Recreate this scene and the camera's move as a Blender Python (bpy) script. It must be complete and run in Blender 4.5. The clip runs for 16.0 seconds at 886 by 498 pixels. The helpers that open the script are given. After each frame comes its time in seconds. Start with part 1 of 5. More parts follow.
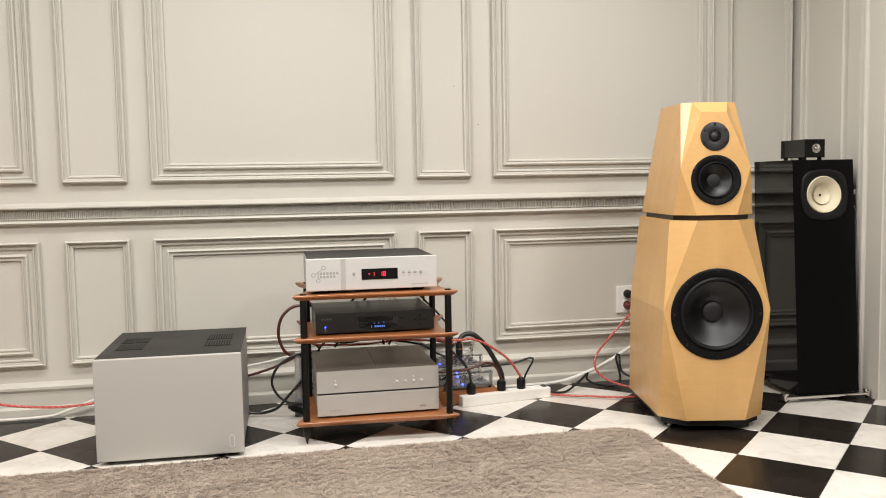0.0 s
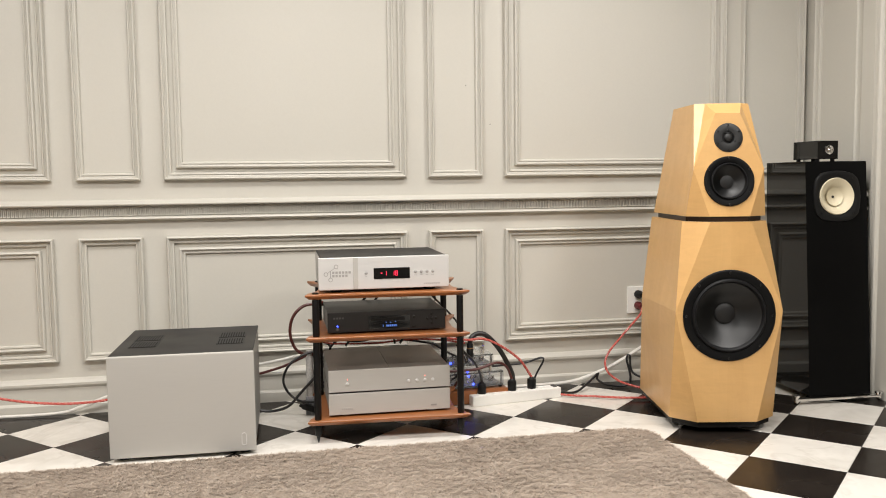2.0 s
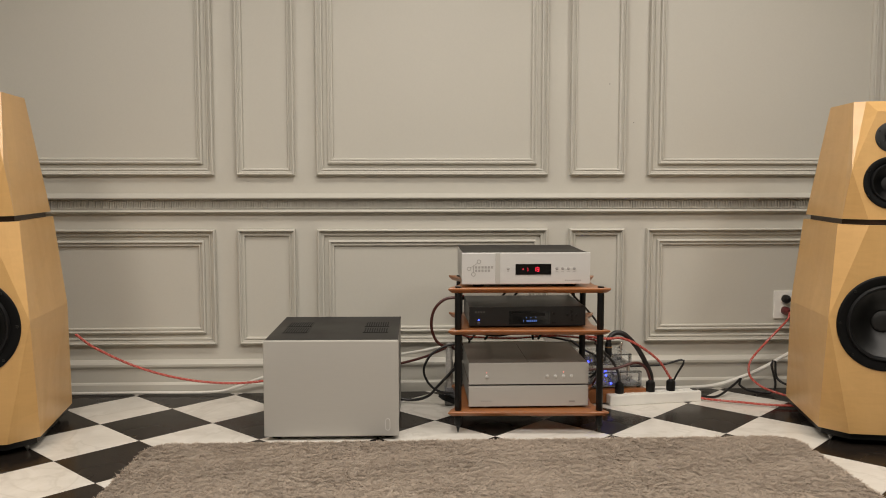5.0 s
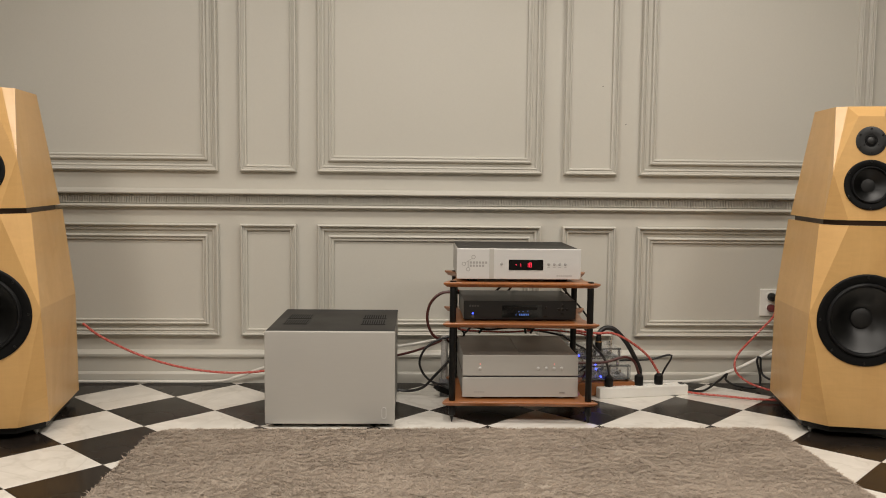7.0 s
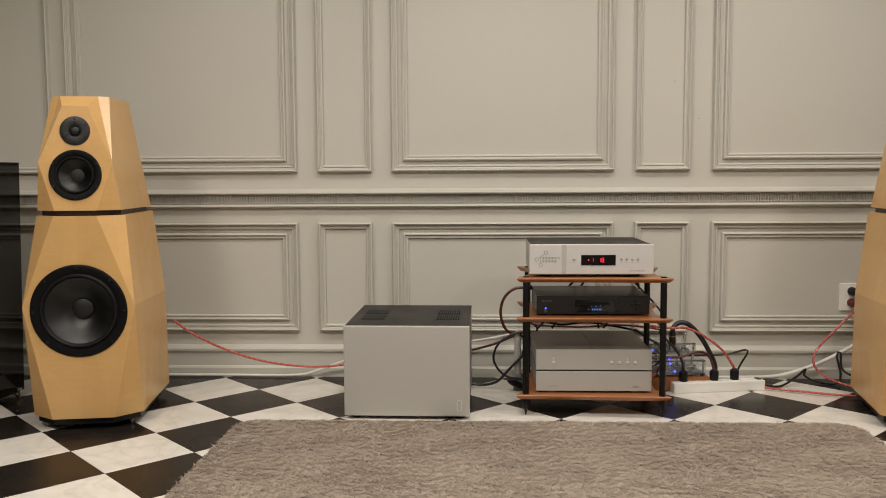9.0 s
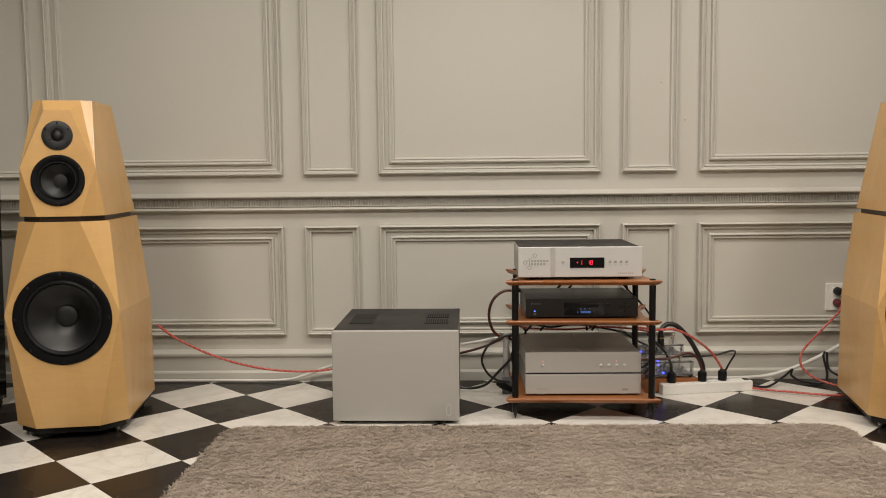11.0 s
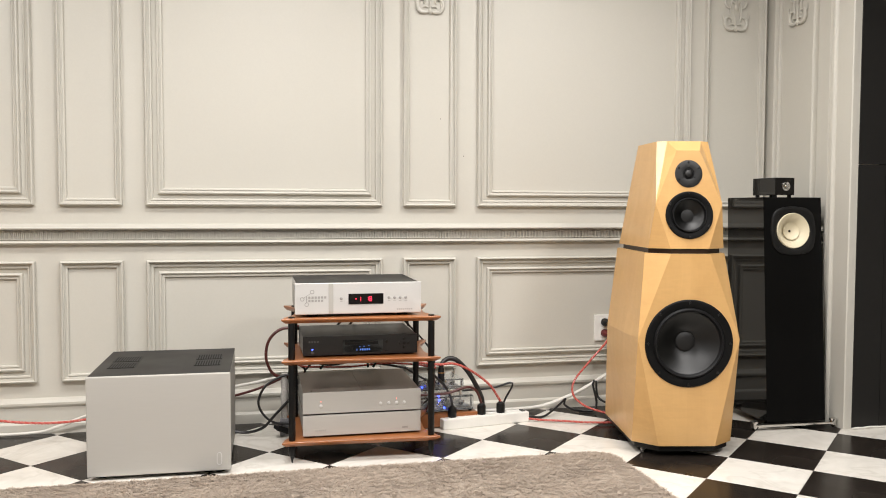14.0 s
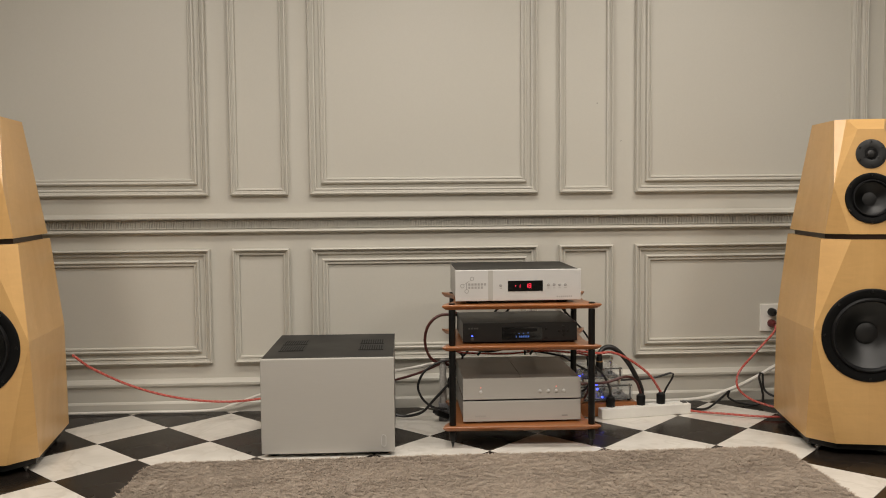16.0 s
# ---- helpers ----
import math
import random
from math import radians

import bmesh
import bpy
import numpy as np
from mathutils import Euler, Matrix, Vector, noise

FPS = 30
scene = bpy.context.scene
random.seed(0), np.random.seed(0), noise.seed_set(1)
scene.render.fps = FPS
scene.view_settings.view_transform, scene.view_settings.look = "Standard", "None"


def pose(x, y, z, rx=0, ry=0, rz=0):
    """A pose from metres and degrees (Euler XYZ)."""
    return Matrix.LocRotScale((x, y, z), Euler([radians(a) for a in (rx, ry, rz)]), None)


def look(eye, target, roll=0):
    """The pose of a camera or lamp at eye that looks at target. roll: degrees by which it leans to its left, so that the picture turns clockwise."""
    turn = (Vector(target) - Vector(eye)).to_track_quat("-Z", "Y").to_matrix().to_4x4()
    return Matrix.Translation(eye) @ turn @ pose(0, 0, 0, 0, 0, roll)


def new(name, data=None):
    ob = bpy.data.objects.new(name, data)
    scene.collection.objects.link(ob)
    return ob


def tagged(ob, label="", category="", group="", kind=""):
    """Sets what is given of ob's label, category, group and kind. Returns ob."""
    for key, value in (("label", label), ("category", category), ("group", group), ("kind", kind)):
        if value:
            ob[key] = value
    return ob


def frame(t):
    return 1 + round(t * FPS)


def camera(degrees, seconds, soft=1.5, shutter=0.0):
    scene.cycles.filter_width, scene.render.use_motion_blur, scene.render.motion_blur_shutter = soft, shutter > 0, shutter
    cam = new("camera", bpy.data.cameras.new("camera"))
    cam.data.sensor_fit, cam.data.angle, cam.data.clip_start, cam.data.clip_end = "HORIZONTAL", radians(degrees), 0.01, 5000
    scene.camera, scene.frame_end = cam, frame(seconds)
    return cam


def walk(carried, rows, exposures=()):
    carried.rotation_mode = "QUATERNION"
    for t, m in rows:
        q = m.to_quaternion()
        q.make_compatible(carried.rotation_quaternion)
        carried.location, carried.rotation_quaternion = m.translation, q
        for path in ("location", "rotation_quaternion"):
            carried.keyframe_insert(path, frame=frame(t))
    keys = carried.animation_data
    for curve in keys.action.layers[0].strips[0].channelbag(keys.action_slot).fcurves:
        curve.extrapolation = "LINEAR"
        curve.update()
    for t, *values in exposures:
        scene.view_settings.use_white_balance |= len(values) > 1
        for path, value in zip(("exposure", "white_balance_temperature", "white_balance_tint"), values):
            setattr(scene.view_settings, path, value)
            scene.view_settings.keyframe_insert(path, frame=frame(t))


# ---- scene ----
cam = camera(55.2, 16.0, soft=1.0)
PATH = [
    (0, (-0.231, -2.951, 0.926), (0.163, -0.997, 0.768), -1.0),
    (0.5, (-0.234, -2.95, 0.932), (0.155, -0.995, 0.772), -1.1),
    (1, (-0.24, -2.952, 0.935), (0.143, -0.996, 0.774), -1.0),
    (1.5, (-0.243, -2.948, 0.928), (0.136, -0.99, 0.77), -0.9),
    (2, (-0.25, -2.951, 0.932), (0.128, -0.993, 0.77), -0.7),
    (2.5, (-0.268, -2.965, 0.932), (0.103, -1.006, 0.77), -0.5),
    (3, (-0.277, -2.967, 0.935), (0.067, -1.004, 0.771), -0.4),
    (3.5, (-0.293, -2.988, 0.928), (-0.023, -1.013, 0.766), -0.2),
    (4, (-0.307, -2.998, 0.935), (-0.147, -1.011, 0.769), -0.2),
    (4.5, (-0.318, -2.998, 0.935), (-0.231, -1.007, 0.768), -0.1),
    (4.7, (-0.31, -2.993, 0.93), (-0.229, -1.002, 0.767), -0.1),
    (6.8, (-0.306, -3.091, 0.92), (-0.222, -1.1, 0.758), 0.7),
    (7, (-0.302, -3.109, 0.922), (-0.22, -1.118, 0.757), 0.6),
    (7.5, (-0.302, -3.154, 0.927), (-0.233, -1.162, 0.754), 0.3),
    (8, (-0.304, -3.165, 0.924), (-0.262, -1.173, 0.75), 0.1),
    (8.5, (-0.311, -3.172, 0.925), (-0.321, -1.179, 0.75), -0.1),
    (8.7, (-0.31, -3.176, 0.92), (-0.355, -1.184, 0.747), -0.2),
    (9.7, (-0.322, -3.176, 0.926), (-0.437, -1.184, 0.758), -0.4),
    (10.8, (-0.332, -3.169, 0.932), (-0.386, -1.177, 0.762), -0.5),
    (11, (-0.334, -3.158, 0.936), (-0.378, -1.166, 0.764), -0.6),
    (11.5, (-0.326, -3.152, 0.93), (-0.331, -1.158, 0.771), -0.6),
    (12, (-0.319, -3.127, 0.923), (-0.211, -1.134, 0.789), -0.5),
    (12.5, (-0.311, -3.092, 0.915), (-0.056, -1.11, 0.816), 0.0),
    (13, (-0.281, -3.071, 0.922), (0.087, -1.107, 0.832), 0.3),
    (13.5, (-0.264, -3.08, 0.934), (0.17, -1.13, 0.834), 0.3),
    (14, (-0.258, -3.071, 0.945), (0.174, -1.121, 0.845), 0.2),
    (14.5, (-0.264, -3.078, 0.958), (0.155, -1.125, 0.851), 0.2),
    (15, (-0.284, -3.083, 0.956), (0.097, -1.123, 0.846), 0.0),
    (15.5, (-0.292, -3.08, 0.947), (-0.082, -1.094, 0.829), -0.5),
    (16, (-0.337, -3.049, 0.94), (-0.225, -1.056, 0.813), -0.5),

]
EXPOSURE = [(0, 0.24, 6270, 10), (2, 0.24, 6270, 10), (2.6, 0.13, 6350, 10), (3, -0.04, 6450, 10), (3.5, -0.34, 6600, 10), (4, -0.44, 6700, 10),
            (7, -0.41, 6680, 10), (8.5, -0.41, 6680, 10), (11, -0.40, 6680, 10), (12, -0.39, 6650, 10), (12.5, -0.38, 6500, 10), (13, 0.06, 6300, 10),
            (13.4, 0.37, 6180, 10), (14.7, 0.37, 6180, 10), (15.12, -0.11, 6400, 10), (15.5, -0.42, 6600, 10), (16, -0.44, 6700, 10)]
walk(cam, [(t, look(eye, target, roll)) for t, eye, target, roll in PATH], EXPOSURE)

# ---- light ----
world = bpy.data.worlds.new("world")
scene.world = world
world.use_nodes = True
world.node_tree.nodes["Background"].inputs[0].default_value = (0.9, 0.85, 0.75, 1)
world.node_tree.nodes["Background"].inputs[1].default_value = 0.01
CEILING_Z = 2.62
LAMPS = [(-1.5, -0.5, 11), (-0.2, -0.6, 20), (1.1, -0.45, 18.5), (-2.1, -2.2, 46), (-0.2, -2.0, 46), (1.9, -2.1, 42)]
LIGHT_COLOUR = (1.0, 0.944, 0.875)


def ceiling_lamp(x, y, watts):
    data = bpy.data.lights.new("downlight", "AREA")
    data.shape, data.size, data.energy, data.color = "DISK", 0.50, watts, LIGHT_COLOUR
    data.spread = radians(165)
    ob = new("downlight", data)
    ob.matrix_world = pose(x, y, CEILING_Z - 0.05)
    return ob


for lx, ly, lw in LAMPS:
    ceiling_lamp(lx, ly, lw)


# ---- small builders ----
def link_mesh(name, mesh, material, parent=None, label=""):
    ob = new(name, mesh)
    if material is not None:
        mesh.materials.append(material)
    if parent is not None:
        ob.parent = parent
    if label:
        ob["label"] = label
    return ob


def part(name, bm, material, parent=None, label="", smooth=False):
    mesh = bpy.data.meshes.new(name)
    bmesh.ops.recalc_face_normals(bm, faces=bm.faces)
    bm.to_mesh(mesh)
    bm.free()
    if smooth:
        for p in mesh.polygons:
            p.use_smooth = True
        mesh.set_sharp_from_angle(angle=radians(38))
    return link_mesh(name, mesh, material, parent, label)


def thing(name, m, label, category, group="", kind=""):
    ob = new(name)
    ob.empty_display_size = 0.1
    ob.matrix_basis = m
    return tagged(ob, label, category, group, kind)


def box(bm, x0, x1, y0, y1, z0, z1, bevel=0.0, segments=2):
    vs = [bm.verts.new((x, y, z)) for x in (x0, x1) for y in (y0, y1) for z in (z0, z1)]
    fs = [bm.faces.new([vs[i] for i in f]) for f in ((0, 1, 3, 2), (4, 6, 7, 5), (0, 4, 5, 1), (2, 3, 7, 6), (0, 2, 6, 4), (1, 5, 7, 3))]
    if bevel:
        edges = list({e for f in fs for e in f.edges})
        bmesh.ops.bevel(bm, geom=edges, offset=bevel, segments=segments, profile=0.6, affect="EDGES")
    return bm


def boxed(*args, **kw):
    return box(bmesh.new(), *args, **kw)


def lathe(bm, profile, seg=32, m=None, arc=None):
    """A surface of revolution round z from (radius, height) pairs."""
    m = m or Matrix()
    rings = []
    for r, z in profile:
        if r < 1e-6:
            rings.append([bm.verts.new(m @ Vector((0, 0, z)))])
        else:
            rings.append([bm.verts.new(m @ Vector((r * math.cos(2 * math.pi * k / seg), r * math.sin(2 * math.pi * k / seg), z))) for k in range(seg)])
    for a, b in zip(rings, rings[1:]):
        for k in range(seg):
            q = (k + 1) % seg
            if len(a) == 1 and len(b) == 1:
                continue
            if len(a) == 1:
                bm.faces.new((a[0], b[k], b[q]))
            elif len(b) == 1:
                bm.faces.new((a[k], a[q], b[0]))
            else:
                bm.faces.new((a[k], a[q], b[q], b[k]))
    return bm


def prism(bm, outline, z0, z1, bevel=0.0):
    low = [bm.verts.new((x, y, z0)) for x, y in outline]
    top = [bm.verts.new((x, y, z1)) for x, y in outline]
    fs = [bm.faces.new(low[::-1]), bm.faces.new(top)]
    n = len(outline)
    for k in range(n):
        fs.append(bm.faces.new((low[k], low[(k + 1) % n], top[(k + 1) % n], top[k])))
    if bevel:
        edges = list({e for f in fs[:2] for e in f.edges})
        bmesh.ops.bevel(bm, geom=edges, offset=bevel, segments=2, profile=0.6, affect="EDGES")
    return bm


def hull(bm, corners, faces):
    vs = [bm.verts.new(c) for c in corners]
    for f in faces:
        bm.faces.new([vs[i] for i in f])
    return bm


def smooth_points(points, step=0.012):
    """Catmull-Rom through the points, at about the given step."""
    pts = [Vector(p) for p in points]
    pts = [pts[0] * 2 - pts[1]] + pts + [pts[-1] * 2 - pts[-2]]
    out = []
    for a, b, c, d in zip(pts, pts[1:], pts[2:], pts[3:]):
        n = max(2, int((c - b).length / step))
        for k in range(n):
            t = k / n
            out.append(0.5 * (2 * b + (c - a) * t + (2 * a - 5 * b + 4 * c - d) * t * t + (3 * b - a - 3 * c + d) * t ** 3))
    out.append(pts[-2])
    return out


def tube(bm, pts, radius, seg=8, taper=None):
    rings, side = [], None
    for i, p in enumerate(pts):
        d = (pts[min(i + 1, len(pts) - 1)] - pts[max(i - 1, 0)]).normalized()
        if side is None:
            side = d.cross(Vector((0.3, 0.2, 1))).normalized()
        side = (side - d * side.dot(d)).normalized()
        other = d.cross(side)
        r = radius * (taper(i / (len(pts) - 1)) if taper else 1)
        rings.append([bm.verts.new(p + r * (math.cos(2 * math.pi * k / seg) * side + math.sin(2 * math.pi * k / seg) * other)) for k in range(seg)])
    for a, b in zip(rings, rings[1:]):
        for k in range(seg):
            bm.faces.new((a[k], a[(k + 1) % seg], b[(k + 1) % seg], b[k]))
    bm.faces.new(rings[0][::-1])
    bm.faces.new(rings[-1])
    return bm


# ---- materials ----
def shader(name, base, rough=0.5, metal=0.0, coat=0.0):
    mat = bpy.data.materials.new(name)
    mat.use_nodes = True
    b = mat.node_tree.nodes["Principled BSDF"]
    b.inputs["Base Color"].default_value = (*base, 1)
    b.inputs["Roughness"].default_value = rough
    b.inputs["Metallic"].default_value = metal
    b.inputs["Coat Weight"].default_value = coat
    b.inputs["Coat Roughness"].default_value = 0.05
    return mat, mat.node_tree, b


def node(tree, kind, **inputs):
    n = tree.nodes.new(kind)
    for k, v in inputs.items():
        n.inputs[k.replace("_", " ")].default_value = v
    return n


def coords(tree, scale=(1, 1, 1), turn=(0, 0, 0), space="Object"):
    c = tree.nodes.new("ShaderNodeTexCoord")
    m = tree.nodes.new("ShaderNodeMapping")
    m.inputs["Scale"].default_value = scale
    m.inputs["Rotation"].default_value = [radians(a) for a in turn]
    tree.links.new(c.outputs[space], m.inputs["Vector"])
    return m.outputs["Vector"]


def noise_node(tree, vector, scale, detail=4, rough=0.55, distortion=0.0):
    n = node(tree, "ShaderNodeTexNoise", Scale=scale, Detail=detail, Roughness=rough, Distortion=distortion)
    tree.links.new(vector, n.inputs["Vector"])
    return n.outputs["Fac"]


def ramp(tree, fac, stops):
    r = tree.nodes.new("ShaderNodeValToRGB")
    el = r.color_ramp.elements
    while len(el) < len(stops):
        el.new(0.5)
    for e, (at, col) in zip(el, stops):
        e.position, e.color = at, (*col, 1)
    tree.links.new(fac, r.inputs["Fac"])
    return r.outputs["Color"]


def blend(tree, fac, a, b, mode="MIX"):
    m = tree.nodes.new("ShaderNodeMix")
    m.data_type, m.blend_type = "RGBA", mode
    for sock, v in ((m.inputs[0], fac), (m.inputs[6], a), (m.inputs[7], b)):
        if isinstance(v, bpy.types.NodeSocket):
            tree.links.new(v, sock)
        elif isinstance(v, (int, float)):
            sock.default_value = v
        else:
            sock.default_value = (*v, 1)
    return m.outputs[2]


def spread(tree, fac, lo, hi):
    m = tree.nodes.new("ShaderNodeMapRange")
    m.inputs["From Min"].default_value, m.inputs["From Max"].default_value = 0.3, 0.7
    m.inputs["To Min"].default_value, m.inputs["To Max"].default_value = lo, hi
    tree.links.new(fac, m.inputs["Value"])
    return m.outputs["Result"]


def bumped(tree, bsdf, fac, strength, distance=0.002):
    b = node(tree, "ShaderNodeBump", Strength=strength, Distance=distance)
    tree.links.new(fac, b.inputs["Height"])
    tree.links.new(b.outputs["Normal"], bsdf.inputs["Normal"])


def shade(c, k):
    return tuple(min(1.0, v * k) for v in c)


def surface(name, base, rough=0.5, metal=0.0, coat=0.0, vary=0.06, fine=60.0, broad=3.0, bump=0.05, distance=0.001, stretch=(1, 1, 1)):
    """Colour that drifts at two scales, with uneven gloss and fine relief."""
    mat, tree, b = shader(name, base, rough, metal, coat)
    v = coords(tree, stretch)
    n1, n2 = noise_node(tree, v, fine), noise_node(tree, v, broad)
    c = ramp(tree, n2, [(0.3, shade(base, 1 - vary)), (0.7, shade(base, 1 + vary))])
    c = blend(tree, 0.5, c, ramp(tree, n1, [(0.3, shade(base, 1 - vary)), (0.7, shade(base, 1 + vary))]))
    tree.links.new(c, b.inputs["Base Color"])
    tree.links.new(spread(tree, n2, max(0.02, rough * 0.85), min(1, rough * 1.15)), b.inputs["Roughness"])
    if bump:
        bumped(tree, b, n1, bump, distance)
    return mat


WALL_PAINT = surface("wall_paint", (0.552, 0.531, 0.474), rough=0.42, vary=0.025, fine=140, broad=1.3, bump=0.12, distance=0.0006)
# ceiling and outer walls stay unseen; their tone is lowered to limit bounced light
CEILING_PAINT = surface("ceiling_paint", (0.60, 0.58, 0.54), rough=0.7, vary=0.02)
UNSEEN_WALL = surface("unseen_wall", (0.26, 0.235, 0.20), rough=0.6, vary=0.04)
BLACK_PANEL = surface("black_panel", (0.012, 0.0115, 0.011), rough=0.42, vary=0.15, fine=40, broad=2, bump=0.05)
CAULK = surface("caulk", (0.7, 0.68, 0.63), rough=0.5, vary=0.08)
BLACK_PLASTIC = surface("black_plastic", (0.007, 0.007, 0.007), rough=0.42, vary=0.2, fine=200, bump=0.05)
BLACK_METAL = surface("black_metal", (0.0045, 0.0045, 0.0045), rough=0.36, vary=0.2, fine=300, bump=0.06)
BLACK_GLOSS = surface("black_lacquer", (0.004, 0.004, 0.004), rough=0.06, coat=0.0, vary=0.1, bump=0.0)
BLACK_MATT = surface("black_front", (0.0028, 0.0028, 0.0028), rough=0.42, vary=0.15, bump=0.02)
RUBBER = surface("rubber", (0.0055, 0.0055, 0.006), rough=0.5, vary=0.15, fine=120, bump=0.03)
BASKET = surface("black_basket", (0.003, 0.003, 0.0032), rough=0.55, vary=0.2, fine=160, bump=0.05)
SCREW_BLACK = surface("black_screw", (0.03, 0.029, 0.028), rough=0.3, metal=0.8, vary=0.1, bump=0.0)
SPACER_BROWN = surface("stained_spacer", (0.022, 0.011, 0.007), rough=0.4, vary=0.15)
for quiet in (BLACK_PANEL, BLACK_PLASTIC, BLACK_METAL):
    quiet.node_tree.nodes["Principled BSDF"].inputs["Specular IOR Level"].default_value = 0.3
BLACK_MATT.node_tree.nodes["Principled BSDF"].inputs["Specular IOR Level"].default_value = 0.12
RUBBER.node_tree.nodes["Principled BSDF"].inputs["Specular IOR Level"].default_value = 0.32
BASKET.node_tree.nodes["Principled BSDF"].inputs["Specular IOR Level"].default_value = 0.18
CONE_BLACK = surface("black_cone", (0.0035, 0.0035, 0.0034), rough=0.36, vary=0.12, fine=90, bump=0.04)
cone_bsdf = CONE_BLACK.node_tree.nodes["Principled BSDF"]
spun = CONE_BLACK.node_tree.nodes.new("ShaderNodeTangent")     # fine turned rings, which streak the gloss
spun.direction_type, spun.axis = "RADIAL", "Z"
CONE_BLACK.node_tree.links.new(spun.outputs["Tangent"], cone_bsdf.inputs["Tangent"])
cone_bsdf.inputs["Anisotropic"].default_value = 0.75
cone_bsdf.inputs["Specular IOR Level"].default_value = 0.38
CHARCOAL = surface("charcoal_plate", (0.0085, 0.0085, 0.0085), rough=0.5, vary=0.12, fine=300, bump=0.08)
CAP_BLACK = surface("dust_cap_cloth", (0.0065, 0.006, 0.0058), rough=0.55, vary=0.15, fine=500, bump=0.2, distance=0.0005)
PLAYER_BLACK = surface("player_black", (0.0105, 0.0103, 0.0102), rough=0.38, metal=0.0, vary=0.12, fine=260, bump=0.06, stretch=(0.08, 1, 3))
CONE_CREAM = surface("cream_cone", (0.68, 0.61, 0.44), rough=0.55, vary=0.04, fine=150, bump=0.05)
CHROME = surface("chrome", (0.75, 0.74, 0.72), rough=0.14, metal=1.0, vary=0.04, bump=0.0)
SILVER = surface("brushed_silver", (0.472, 0.455, 0.42), rough=0.55, metal=0.15, vary=0.03, fine=180, broad=2, bump=0.06, distance=0.0004, stretch=(0.06, 1, 3))
SILVER_BRIGHT = surface("bright_silver", (0.66, 0.65, 0.63), rough=0.45, metal=0.3, vary=0.02, fine=220, broad=2, bump=0.05, distance=0.0004, stretch=(0.06, 1, 3))
SILVER_DULL = surface("engraved_silver", (0.34, 0.33, 0.31), rough=0.5, metal=0.6, vary=0.05)
VENT_SHADE = surface("vent_shade", (0.003, 0.003, 0.003), rough=0.9, vary=0.1)
VENT_SLAT = surface("vent_slat", (0.011, 0.0102, 0.0095), rough=0.5, metal=0.0, vary=0.1)
BADGE = surface("dark_badge", (0.07, 0.068, 0.064), rough=0.5, vary=0.05)
ENGRAVED = surface("engraved_mark", (0.40, 0.388, 0.37), rough=0.5, metal=0.3, vary=0.05)
TOP_BLACK = surface("top_plate_black", (0.010, 0.0092, 0.0085), rough=0.5, metal=0.0, vary=0.1, fine=250, bump=0.08)
TOP_GREY = surface("top_plate_grey", (0.235, 0.198, 0.165), rough=0.42, metal=0.6, vary=0.05, fine=250, bump=0.05)
WHITE_PLASTIC = surface("white_plastic", (0.80, 0.785, 0.74), rough=0.35, vary=0.025, fine=60, bump=0.02)
WHITE_CABLE = surface("white_sheath", (0.72, 0.70, 0.65), rough=0.45, vary=0.05, bump=0.02)
BLACK_CABLE = surface("black_sheath", (0.012, 0.011, 0.011), rough=0.45, vary=0.2, bump=0.05)
BROWN_CABLE = surface("brown_sheath", (0.075, 0.018, 0.014), rough=0.38, vary=0.2, bump=0.05)
RED_STRAND = surface("red_strand", (0.46, 0.080, 0.066), rough=0.2, vary=0.1, fine=300, bump=0.03)
CLEAR_STRAND = surface("copper_strand", (0.525, 0.14, 0.112), rough=0.2, vary=0.12, fine=300, bump=0.03)
GREY_TUBE = surface("grey_braid", (0.40, 0.385, 0.36), rough=0.42, vary=0.4, fine=160, bump=0.4, distance=0.002)
CIRCUIT = surface("populated_board", (0.20, 0.20, 0.21), rough=0.3, vary=0.5, fine=140, broad=30, bump=0.3, distance=0.002)
ACRYLIC_GREY = surface("smoked_acrylic", (0.06, 0.06, 0.065), rough=0.1, vary=0.2, coat=0.6, bump=0.02)
BRASS = surface("brass", (0.62, 0.36, 0.16), rough=0.3, metal=1.0, vary=0.06, bump=0.0)
RED_PLUG = surface("red_plug", (0.10, 0.012, 0.012), rough=0.4, vary=0.2)


def clear_glass():
    mat, tree, b = shader("clear_acrylic", (0.9, 0.92, 0.93), 0.06)
    b.inputs["Transmission Weight"].default_value = 0.92
    b.inputs["IOR"].default_value = 1.46
    return mat


CLEAR = clear_glass()


def glow(name, colour, strength):
    mat, tree, b = shader(name, (0.02, 0.02, 0.02), 0.3)
    b.inputs["Emission Color"].default_value = (*colour, 1)
    b.inputs["Emission Strength"].default_value = strength
    return mat


GLOW_RED = glow("red_digits", (1.0, 0.02, 0.06), 2.6)
GLOW_BLUE = glow("blue_diode", (0.03, 0.06, 1.0), 9.0)
GLOW_ICE = glow("pale_blue_digits", (0.14, 0.32, 1.0), 0.65)
GLOW_AMBER = glow("amber_diode", (1.0, 0.24, 0.14), 2.2)
GLOW_LAMP = glow("lamp_diffuser", (1.0, 0.944, 0.875), 2.4)


